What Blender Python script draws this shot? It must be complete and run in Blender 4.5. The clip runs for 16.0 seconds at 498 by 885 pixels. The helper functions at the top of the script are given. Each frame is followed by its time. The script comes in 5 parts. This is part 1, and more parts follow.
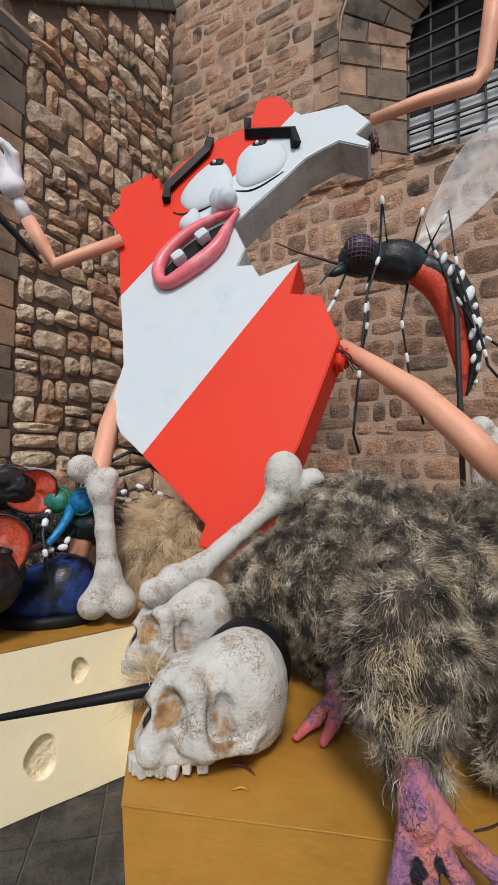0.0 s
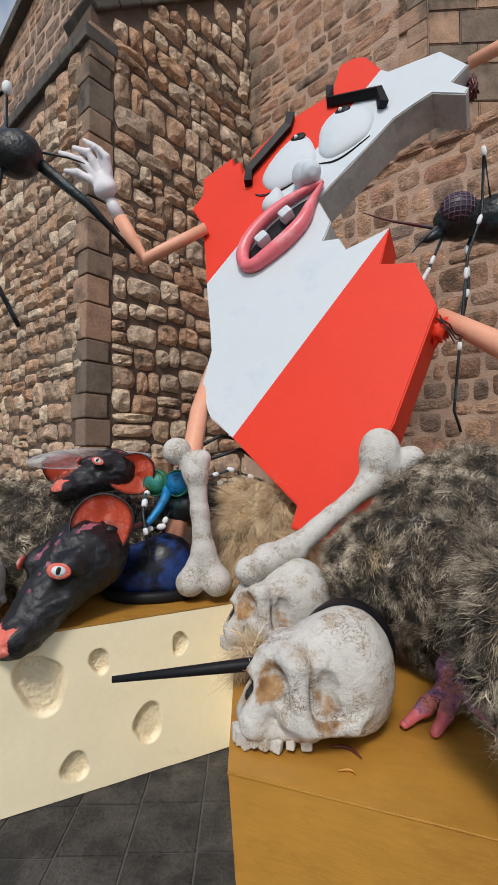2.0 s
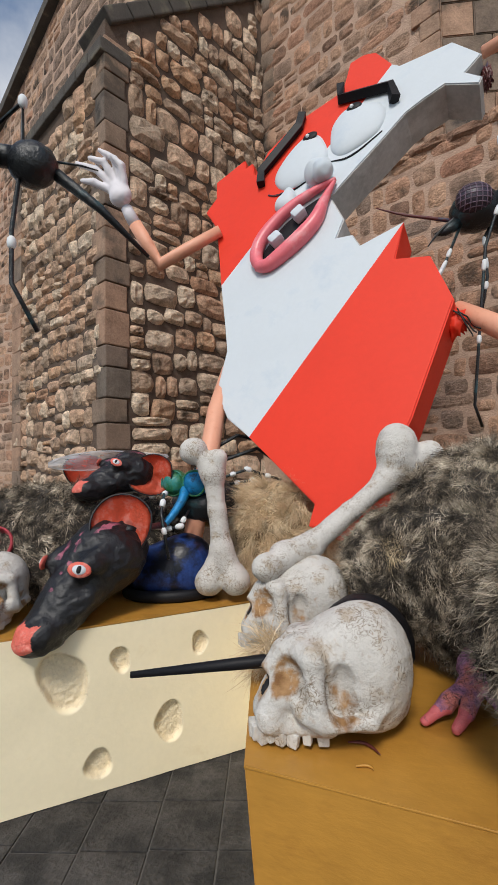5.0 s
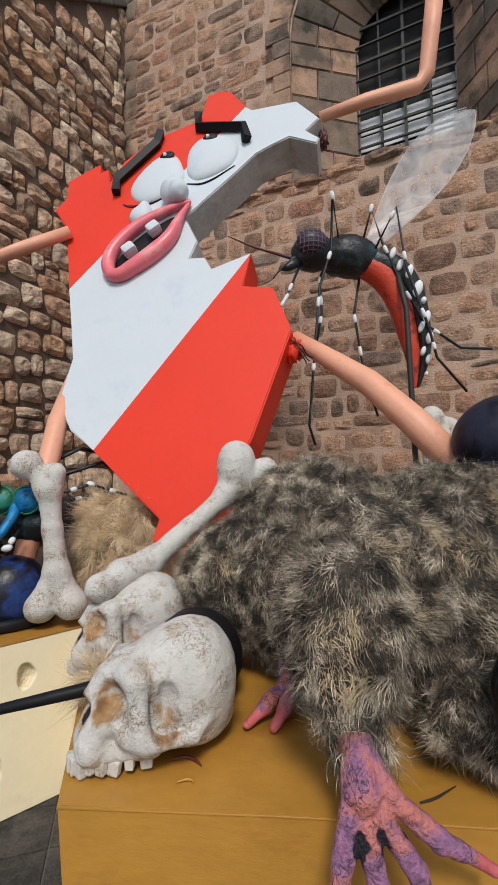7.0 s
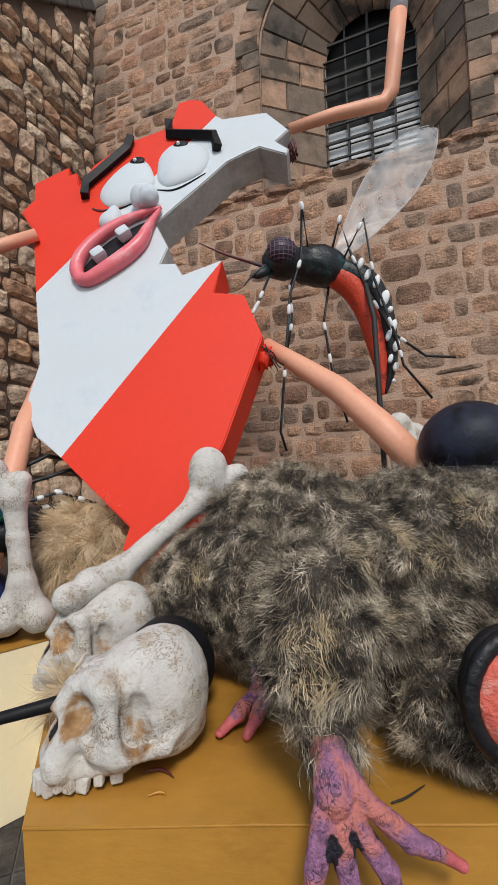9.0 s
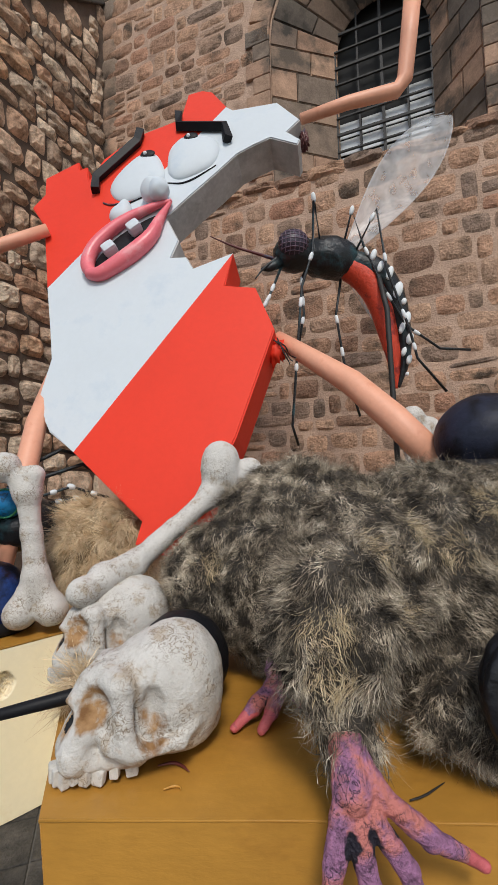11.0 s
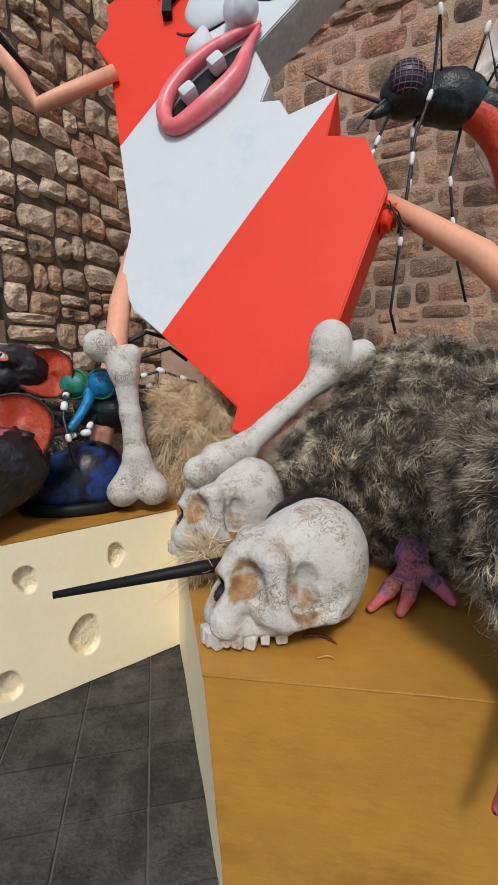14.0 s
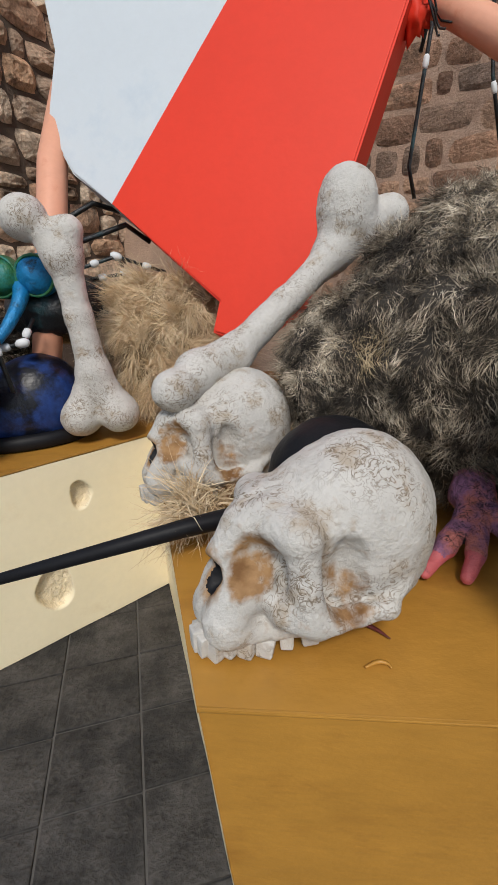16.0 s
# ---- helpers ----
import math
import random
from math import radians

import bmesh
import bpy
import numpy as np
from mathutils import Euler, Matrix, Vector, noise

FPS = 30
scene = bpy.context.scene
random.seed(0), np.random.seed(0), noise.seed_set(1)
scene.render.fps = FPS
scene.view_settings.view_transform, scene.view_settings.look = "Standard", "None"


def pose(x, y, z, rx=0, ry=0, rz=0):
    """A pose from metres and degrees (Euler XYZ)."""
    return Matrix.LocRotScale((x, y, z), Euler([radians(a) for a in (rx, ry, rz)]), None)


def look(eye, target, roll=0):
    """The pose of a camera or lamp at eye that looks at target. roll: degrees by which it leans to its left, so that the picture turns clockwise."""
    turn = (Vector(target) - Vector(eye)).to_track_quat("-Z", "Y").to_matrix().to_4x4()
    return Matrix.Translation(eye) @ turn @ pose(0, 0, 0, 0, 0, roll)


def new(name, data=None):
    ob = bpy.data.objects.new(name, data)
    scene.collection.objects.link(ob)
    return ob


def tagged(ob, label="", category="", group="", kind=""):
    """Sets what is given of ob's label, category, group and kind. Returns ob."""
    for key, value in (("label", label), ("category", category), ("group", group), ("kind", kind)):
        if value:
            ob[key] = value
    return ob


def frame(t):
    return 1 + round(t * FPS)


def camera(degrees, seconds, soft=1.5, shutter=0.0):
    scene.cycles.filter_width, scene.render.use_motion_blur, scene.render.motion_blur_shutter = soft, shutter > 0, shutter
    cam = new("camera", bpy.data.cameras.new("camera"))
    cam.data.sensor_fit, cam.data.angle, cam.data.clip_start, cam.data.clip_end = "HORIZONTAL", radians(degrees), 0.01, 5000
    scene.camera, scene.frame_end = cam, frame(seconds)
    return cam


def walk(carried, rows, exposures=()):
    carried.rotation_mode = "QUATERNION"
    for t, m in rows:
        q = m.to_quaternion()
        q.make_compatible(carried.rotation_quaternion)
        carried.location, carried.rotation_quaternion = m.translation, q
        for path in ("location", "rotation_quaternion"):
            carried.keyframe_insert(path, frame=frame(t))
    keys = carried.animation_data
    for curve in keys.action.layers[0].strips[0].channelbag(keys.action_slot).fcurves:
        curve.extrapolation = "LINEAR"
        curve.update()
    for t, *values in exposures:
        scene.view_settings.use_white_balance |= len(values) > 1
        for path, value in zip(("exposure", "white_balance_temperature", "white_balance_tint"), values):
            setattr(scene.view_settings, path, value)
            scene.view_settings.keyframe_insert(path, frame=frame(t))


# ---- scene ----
cam = camera(58.4, 16.0, soft=1.0)
PATH = [
    (0, (-0.068, -0.033, 1.57), (-0.137, 1.962, 1.688), 0.73),
    (0.5, (-0.088, 0.005, 1.531), (-0.203, 1.996, 1.672), 0.91),
    (1, (-0.091, 0.006, 1.529), (-0.287, 1.992, 1.653), 0.74),
    (1.5, (-0.093, 0.01, 1.517), (-0.412, 1.982, 1.624), 0.39),
    (2, (-0.106, 0.007, 1.521), (-0.547, 1.956, 1.592), -0.08),
    (2.5, (-0.111, 0.01, 1.526), (-0.671, 1.929, 1.571), -0.66),
    (3, (-0.11, 0.011, 1.524), (-0.752, 1.905, 1.566), -1.10),
    (3.2, (-0.108, 0.01, 1.525), (-0.77, 1.897, 1.566), -1.24),
    (5.3, (-0.067, 0.014, 1.494), (-0.522, 1.96, 1.591), -1.09),
    (5.5, (-0.056, 0.015, 1.495), (-0.437, 1.976, 1.597), -1.04),
    (6, (-0.03, 0.013, 1.498), (-0.223, 2.0, 1.616), -0.92),
    (6.5, (-0.007, 0.003, 1.506), (-0.043, 1.998, 1.634), -0.87),
    (7, (-0.001, 0.003, 1.506), (0.082, 1.997, 1.64), -0.83),
    (7.5, (0.001, 0.008, 1.503), (0.155, 1.997, 1.642), -0.97),
    (8, (-0.002, 0.008, 1.502), (0.192, 1.993, 1.647), -1.12),
    (8.5, (0.002, 0.003, 1.505), (0.214, 1.986, 1.659), -1.30),
    (9, (0.0, 0.0, 1.506), (0.209, 1.983, 1.665), -1.36),
    (11.5, (-0.018, 0.022, 1.498), (0.107, 2.014, 1.621), -1.37),
    (12, (-0.032, 0.025, 1.49), (0.031, 2.023, 1.568), -1.20),
    (12.5, (-0.061, 0.045, 1.455), (-0.075, 2.045, 1.467), -0.83),
    (13, (-0.104, 0.07, 1.441), (-0.179, 2.067, 1.361), -0.41),
    (13.5, (-0.192, 0.126, 1.424), (-0.273, 2.116, 1.24), -0.06),
    (14, (-0.281, 0.171, 1.419), (-0.323, 2.149, 1.125), 0.03),
    (14.5, (-0.345, 0.216, 1.395), (-0.345, 2.175, 0.992), 0.00),
    (15, (-0.361, 0.32, 1.372), (-0.347, 2.255, 0.864), -0.25),
    (15.5, (-0.336, 0.468, 1.374), (-0.325, 2.371, 0.756), -0.85),
    (16, (-0.321, 0.605, 1.351), (-0.293, 2.478, 0.652), -2.12),
]
walk(cam, [(t, look(eye, target, roll)) for t, eye, target, roll in PATH], [(0.0, 0.02), (12.5, 0.02), (16.0, -0.06)])

# ---------- daylight: bright hazy sky with a soft sun ----------
SUN_ELEV, SUN_TURN = 48.0, 181.0
world = bpy.data.worlds.new("sky")
scene.world = world
world.use_nodes = True
wt = world.node_tree
sky = wt.nodes.new("ShaderNodeTexSky")
sky.sky_type = "NISHITA"
sky.sun_disc = False
sky.sun_elevation = radians(SUN_ELEV)
sky.sun_rotation = radians(SUN_TURN)
sky.air_density, sky.dust_density = 1.2, 1.0
# drifting white cloud over the blue
geo = wt.nodes.new("ShaderNodeTexCoord")
cl = wt.nodes.new("ShaderNodeTexNoise")
cl.inputs["Scale"].default_value, cl.inputs["Detail"].default_value = 2.2, 8.0
ramp = wt.nodes.new("ShaderNodeValToRGB")
ramp.color_ramp.elements[0].position, ramp.color_ramp.elements[1].position = 0.50, 0.66
mix = wt.nodes.new("ShaderNodeMix")
mix.data_type = "RGBA"
mix.inputs["B"].default_value = (6.2, 6.3, 6.5, 1)
wt.links.new(geo.outputs["Generated"], cl.inputs["Vector"])
wt.links.new(cl.outputs["Fac"], ramp.inputs["Fac"])
wt.links.new(ramp.outputs["Color"], mix.inputs["Factor"])
wt.links.new(sky.outputs["Color"], mix.inputs["A"])
wt.links.new(mix.outputs["Result"], wt.nodes["Background"].inputs["Color"])
wt.nodes["Background"].inputs["Strength"].default_value = 0.128
sun = new("sun", bpy.data.lights.new("sun", "SUN"))
sun.data.energy, sun.data.angle, sun.data.color = 2.25, radians(12), (1.0, 0.95, 0.87)
a, b = radians(SUN_TURN), radians(SUN_ELEV)
sun.matrix_world = look((0, 0, 0), (-math.sin(a) * math.cos(b), -math.cos(a) * math.cos(b), -math.sin(b)))

# ---------- materials ----------
def mat(name, base, rough=0.7, vary=0.15, scale=6.0, fine=60.0, bump=0.2, metal=0.0, stain=None, stain_at=0.6, rnd=0.0, island=False, coat=0.0, stain_scale=3.0, dist=0.01, ramp_cols=None, spec=0.5, veins=None, stretch=None, tufts=0.0):
    """Base colour with broad and fine variation, optional stains, per-object or per-island shift, and relief."""
    m = bpy.data.materials.new(name)
    m.use_nodes = True
    t = m.node_tree
    bs = t.nodes["Principled BSDF"]
    tc = t.nodes.new("ShaderNodeNewGeometry")
    where_at = tc.outputs["Position"]
    if stretch:
        sc = t.nodes.new("ShaderNodeVectorMath")
        sc.operation = "MULTIPLY"
        sc.inputs[1].default_value = stretch
        t.links.new(where_at, sc.inputs[0])
        where_at = sc.outputs[0]
    def noise_node(s, detail=6.0, ro=0.6):
        n = t.nodes.new("ShaderNodeTexNoise")
        n.inputs["Scale"].default_value, n.inputs["Detail"].default_value, n.inputs["Roughness"].default_value = s, detail, ro
        t.links.new(where_at, n.inputs["Vector"])
        return n
    def math_node(op, x, y):
        n = t.nodes.new("ShaderNodeMath")
        n.operation = op
        for i, v in enumerate((x, y)):
            if isinstance(v, float):
                n.inputs[i].default_value = v
            else:
                t.links.new(v, n.inputs[i])
        return n.outputs[0]
    broad, grain = noise_node(scale), noise_node(fine)
    hsv = t.nodes.new("ShaderNodeHueSaturation")
    hsv.inputs["Color"].default_value = (*base, 1)
    if ramp_cols:
        r = t.nodes.new("ShaderNodeValToRGB")
        els = r.color_ramp.elements
        for i, c in enumerate(ramp_cols):
            e = els[i] if i < 2 else els.new(1.0)
            e.color = (*c, 1)
        for i, e in enumerate(els):
            e.position = i / (len(els) - 1)
        if tufts:
            for i, e in enumerate(els):
                e.position = 0.34 + 0.32 * i / (len(els) - 1)
            t.links.new(noise_node(tufts, 5.0, 0.7).outputs["Fac"], r.inputs["Fac"])
        elif island:
            t.links.new(tc.outputs["Random Per Island"], r.inputs["Fac"])
        else:
            oi = t.nodes.new("ShaderNodeObjectInfo")
            t.links.new(oi.outputs["Random"], r.inputs["Fac"])
        t.links.new(r.outputs["Color"], hsv.inputs["Color"])
    v = math_node("ADD", math_node("MULTIPLY", math_node("SUBTRACT", broad.outputs["Fac"], 0.5), vary * 3.0),
                  math_node("MULTIPLY", math_node("SUBTRACT", grain.outputs["Fac"], 0.5), vary * 2.0))
    if rnd:
        if island:
            src = tc.outputs["Random Per Island"]
        else:
            oi = t.nodes.new("ShaderNodeObjectInfo")
            src = oi.outputs["Random"]
        v = math_node("ADD", v, math_node("MULTIPLY", math_node("SUBTRACT", src, 0.5), rnd))
    t.links.new(math_node("ADD", v, 1.0), hsv.inputs["Value"])
    colour = hsv.outputs["Color"]
    if stain:
        sn = noise_node(stain_scale, 8.0, 0.65)
        rp = t.nodes.new("ShaderNodeValToRGB")
        rp.color_ramp.elements[0].position, rp.color_ramp.elements[1].position = stain_at - 0.06, stain_at + 0.06
        t.links.new(sn.outputs["Fac"], rp.inputs["Fac"])
        mx = t.nodes.new("ShaderNodeMix")
        mx.data_type = "RGBA"
        mx.inputs["B"].default_value = (*stain, 1)
        t.links.new(rp.outputs["Color"], mx.inputs["Factor"])
        t.links.new(colour, mx.inputs["A"])
        colour = mx.outputs["Result"]
    if veins:
        vn = noise_node(veins[0], 3.0, 0.5)
        vn.inputs["Distortion"].default_value = 1.6
        vr = t.nodes.new("ShaderNodeValToRGB")
        ve = vr.color_ramp.elements
        ve[0].position, ve[1].position = 0.455, 0.545
        ve[0].color = ve[1].color = (0, 0, 0, 1)
        top = ve.new(0.5)
        top.color = (1, 1, 1, 1)
        t.links.new(vn.outputs["Fac"], vr.inputs["Fac"])
        where = noise_node(veins[1], 4.0, 0.6)
        wr = t.nodes.new("ShaderNodeValToRGB")
        wr.color_ramp.elements[0].position, wr.color_ramp.elements[1].position = 0.44, 0.60
        t.links.new(where.outputs["Fac"], wr.inputs["Fac"])
        mv = t.nodes.new("ShaderNodeMix")
        mv.data_type = "RGBA"
        mv.inputs["B"].default_value = (*veins[2], 1)
        t.links.new(math_node("MULTIPLY", vr.outputs["Color"], wr.outputs["Color"]), mv.inputs["Factor"])
        t.links.new(colour, mv.inputs["A"])
        colour = mv.outputs["Result"]
    t.links.new(colour, bs.inputs["Base Color"])
    bs.inputs["Roughness"].default_value, bs.inputs["Metallic"].default_value = rough, metal
    bs.inputs["Coat Weight"].default_value, bs.inputs["Specular IOR Level"].default_value = coat, spec
    if bump:
        bp = t.nodes.new("ShaderNodeBump")
        bp.inputs["Strength"].default_value, bp.inputs["Distance"].default_value = bump, dist
        t.links.new(math_node("ADD", grain.outputs["Fac"], broad.outputs["Fac"]), bp.inputs["Height"])
        t.links.new(bp.outputs["Normal"], bs.inputs["Normal"])
    return m

STONE_BROWN = [(0.23, 0.14, 0.10), (0.42, 0.25, 0.165), (0.48, 0.30, 0.20), (0.25, 0.18, 0.14), (0.52, 0.33, 0.22), (0.39, 0.21, 0.14)]
STONE_GREY = [(0.34, 0.23, 0.16), (0.64, 0.46, 0.33), (0.50, 0.30, 0.195), (0.76, 0.61, 0.46), (0.40, 0.295, 0.22), (0.60, 0.38, 0.24)]
M = {}
M["stone_wall"] = mat("reddish_andesite", (0.2, 0.14, 0.1), 0.95, 0.6, 7, 42, 1.0, stain=(0.11, 0.08, 0.06), stain_at=0.60, spec=0.2, ramp_cols=STONE_BROWN, dist=0.03, stain_scale=2.5)
M["stone_grey"] = mat("grey_brown_fieldstone", (0.2, 0.17, 0.13), 0.95, 0.75, 8, 40, 1.0, stain=(0.10, 0.075, 0.055), stain_at=0.63, spec=0.2, ramp_cols=STONE_GREY, dist=0.035, stain_scale=3.0)
M["ashlar"] = mat("dressed_sandstone", (0.24, 0.165, 0.12), 0.9, 0.45, 5, 45, 0.9, stain=(0.12, 0.095, 0.075), stain_at=0.56, ramp_cols=[(0.34, 0.215, 0.15), (0.42, 0.27, 0.185), (0.17, 0.14, 0.115), (0.26, 0.185, 0.135)], spec=0.2, stain_scale=1.5)
M["ashlar_grey"] = mat("grey_cut_stone", (0.2, 0.16, 0.13), 0.9, 0.35, 4, 50, 0.6, stain=(0.07, 0.06, 0.052), stain_at=0.57, ramp_cols=[(0.19, 0.15, 0.125), (0.27, 0.19, 0.14), (0.15, 0.13, 0.11), (0.34, 0.23, 0.16)], stain_scale=2.0, spec=0.2)
M["mortar"] = mat("pink_mortar", (0.50, 0.345, 0.255), 0.95, 0.25, 4, 60, 0.8, stain=(0.34, 0.225, 0.165), stain_at=0.6, dist=0.02)
M["mortar_dark"] = mat("earth_mortar", (0.12, 0.082, 0.06), 0.95, 0.3, 4, 60, 0.9, stain=(0.10, 0.075, 0.055), stain_at=0.58, dist=0.02)
M["paving"] = mat("dark_paving_slab", (0.060, 0.055, 0.051), 0.75, 0.85, 7, 60, 1.0, stain=(0.026, 0.025, 0.024), stain_at=0.56, spec=0.3, rnd=0.35, stain_scale=4)
M["ground"] = mat("grey_ground", (0.115, 0.108, 0.10), 0.9, 0.2, 3, 50, 0.4)
M["rind"] = mat("ochre_rind_paint", (0.46, 0.225, 0.038), 0.42, 0.16, 2.6, 16, 0.16, stain=(0.34, 0.155, 0.026), stain_at=0.60, stain_scale=2.2, stretch=(1, 1.5, 2.4))
M["cream"] = mat("cream_cheese_paint", (0.88, 0.77, 0.54), 0.6, 0.05, 3, 35, 0.12, stain=(0.80, 0.67, 0.44), stain_at=0.66)
M["hole"] = mat("rough_cream_hollow", (0.84, 0.71, 0.49), 0.85, 0.15, 30, 90, 0.9)
M["red"] = mat("vermilion_gloss_paint", (0.76, 0.043, 0.018), 0.55, 0.05, 3, 25, 0.10, stain=(0.72, 0.04, 0.018), stain_at=0.66, spec=0.25)
M["white"] = mat("white_gloss_paint", (0.60, 0.645, 0.68), 0.55, 0.03, 3, 25, 0.08, stain=(0.54, 0.60, 0.655), stain_at=0.6, spec=0.25)
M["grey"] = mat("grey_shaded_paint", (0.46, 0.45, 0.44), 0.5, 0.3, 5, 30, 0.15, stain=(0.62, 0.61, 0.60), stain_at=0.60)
M["black"] = mat("black_gloss_paint", (0.010, 0.010, 0.012), 0.5, 0.2, 6, 40, 0.2, spec=0.2)
M["pink"] = mat("pink_lip_paint", (0.78, 0.16, 0.19), 0.35, 0.08, 8, 40, 0.12, stain=(0.80, 0.28, 0.30), stain_at=0.6, stain_scale=6)
M["skin"] = mat("peach_paint", (0.76, 0.36, 0.23), 0.5, 0.08, 5, 30, 0.12, stain=(0.66, 0.26, 0.15), stain_at=0.64, stain_scale=5)
M["glove"] = mat("pale_lilac_paint", (0.70, 0.67, 0.70), 0.6, 0.06, 8, 40, 0.2)
M["bone"] = mat("chalky_bone_plaster", (0.59, 0.565, 0.525), 0.8, 0.12, 12, 110, 0.6, stain=(0.47, 0.40, 0.32), stain_at=0.60, stain_scale=16, dist=0.008, spec=0.2, veins=(46.0, 8.0, (0.20, 0.15, 0.10)))
M["socket"] = mat("brown_washed_plaster", (0.36, 0.20, 0.095), 0.8, 0.35, 20, 70, 0.8, stain=(0.55, 0.42, 0.28), stain_at=0.58, stain_scale=20, dist=0.012)
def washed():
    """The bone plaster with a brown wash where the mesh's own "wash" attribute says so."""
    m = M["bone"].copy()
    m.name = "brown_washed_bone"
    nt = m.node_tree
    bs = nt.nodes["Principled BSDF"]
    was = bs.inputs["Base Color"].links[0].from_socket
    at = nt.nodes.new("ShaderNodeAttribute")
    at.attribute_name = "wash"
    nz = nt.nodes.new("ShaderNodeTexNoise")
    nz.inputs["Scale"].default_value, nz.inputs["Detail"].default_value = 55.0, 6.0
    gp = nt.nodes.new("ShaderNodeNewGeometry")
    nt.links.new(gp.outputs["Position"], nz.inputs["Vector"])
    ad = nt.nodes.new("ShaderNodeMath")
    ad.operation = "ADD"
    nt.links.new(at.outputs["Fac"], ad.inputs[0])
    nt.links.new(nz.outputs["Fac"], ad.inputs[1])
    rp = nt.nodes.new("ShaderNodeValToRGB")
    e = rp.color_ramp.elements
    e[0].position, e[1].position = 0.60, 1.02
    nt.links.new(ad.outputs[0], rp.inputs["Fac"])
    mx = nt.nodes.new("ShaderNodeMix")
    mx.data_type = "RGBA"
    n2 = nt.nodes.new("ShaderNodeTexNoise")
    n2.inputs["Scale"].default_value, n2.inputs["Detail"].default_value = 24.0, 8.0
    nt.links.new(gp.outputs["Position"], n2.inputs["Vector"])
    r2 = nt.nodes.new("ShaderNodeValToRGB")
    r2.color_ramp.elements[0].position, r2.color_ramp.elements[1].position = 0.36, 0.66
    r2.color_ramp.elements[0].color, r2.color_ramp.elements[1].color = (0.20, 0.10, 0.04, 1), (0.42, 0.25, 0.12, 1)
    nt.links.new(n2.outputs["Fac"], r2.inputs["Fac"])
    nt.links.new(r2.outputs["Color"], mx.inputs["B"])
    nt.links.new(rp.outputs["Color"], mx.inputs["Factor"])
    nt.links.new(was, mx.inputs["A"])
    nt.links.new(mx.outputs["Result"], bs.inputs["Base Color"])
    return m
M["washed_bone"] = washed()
M["fur_skin"] = mat("dark_pelt", (0.05, 0.042, 0.034), 0.95, 0.3, 8, 60, 0.5)
M["fur"] = mat("grey_brown_fur", (0.2, 0.17, 0.13), 0.85, 0.3, 5, 60, 0.0, island=True, rnd=0.5, tufts=14.0, ramp_cols=[(0.012, 0.010, 0.009), (0.05, 0.042, 0.034), (0.22, 0.18, 0.135), (0.55, 0.465, 0.355), (0.80, 0.71, 0.57)], spec=0.15)
M["straw"] = mat("straw_core", (0.30, 0.21, 0.115), 0.9, 0.4, 8, 50, 0.5)
M["wool"] = mat("pale_tan_wool", (0.4, 0.3, 0.2), 0.85, 0.3, 9, 30, 0.0, island=True, ramp_cols=[(0.40, 0.30, 0.17), (0.56, 0.44, 0.27), (0.68, 0.55, 0.37), (0.48, 0.37, 0.22)])
M["pampas"] = mat("dry_tan_plume_grass", (0.4, 0.28, 0.15), 0.8, 0.2, 6, 30, 0.0, island=True, ramp_cols=[(0.52, 0.37, 0.21), (0.78, 0.60, 0.38), (0.88, 0.73, 0.51), (0.64, 0.48, 0.28)])
M["claw"] = mat("mauve_painted_skin", (0.36, 0.16, 0.29), 0.65, 0.6, 22, 70, 1.0, veins=(38.0, 12.0, (0.012, 0.008, 0.02)), stain=(0.60, 0.20, 0.17), stain_at=0.53, stain_scale=11, dist=0.015)
M["claw_tip"] = mat("coral_painted_tip", (0.56, 0.12, 0.13), 0.5, 0.2, 14, 60, 0.5, stain=(0.45, 0.12, 0.22), stain_at=0.58, stain_scale=12)
def creased(m):
    """Mixes near-black into the colour where the mesh's own "crease" attribute says so."""
    nt = m.node_tree
    bs = nt.nodes["Principled BSDF"]
    was = bs.inputs["Base Color"].links[0].from_socket
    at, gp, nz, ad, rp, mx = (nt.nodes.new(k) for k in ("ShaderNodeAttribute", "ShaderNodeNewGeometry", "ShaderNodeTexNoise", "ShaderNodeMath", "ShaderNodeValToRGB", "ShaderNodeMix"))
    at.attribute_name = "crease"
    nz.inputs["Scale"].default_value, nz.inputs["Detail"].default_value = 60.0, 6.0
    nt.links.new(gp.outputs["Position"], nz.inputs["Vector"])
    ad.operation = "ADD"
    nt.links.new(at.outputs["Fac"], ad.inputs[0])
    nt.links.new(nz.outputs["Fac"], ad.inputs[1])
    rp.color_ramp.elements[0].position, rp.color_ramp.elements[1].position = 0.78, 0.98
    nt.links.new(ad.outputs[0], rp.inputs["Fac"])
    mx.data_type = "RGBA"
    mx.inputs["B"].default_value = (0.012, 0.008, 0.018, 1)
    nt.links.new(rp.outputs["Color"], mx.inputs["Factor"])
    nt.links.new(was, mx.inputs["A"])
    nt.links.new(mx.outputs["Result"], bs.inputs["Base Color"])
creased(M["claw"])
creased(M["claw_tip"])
M["rat_black"] = mat("black_papier_mache", (0.008, 0.008, 0.010), 0.42, 0.5, 9, 26, 0.7, stain=(0.035, 0.035, 0.04), stain_at=0.66, stain_scale=12, dist=0.012, spec=0.5)
M["rat_blush"] = mat("pink_smeared_black_paint", (0.10, 0.03, 0.05), 0.5, 0.4, 10, 50, 0.6, stain=(0.38, 0.11, 0.16), stain_at=0.52, stain_scale=18)
M["ear"] = mat("orange_red_ear_paint", (0.82, 0.13, 0.06), 0.5, 0.2, 14, 60, 0.6, stain=(0.82, 0.28, 0.22), stain_at=0.56, stain_scale=14, dist=0.008)
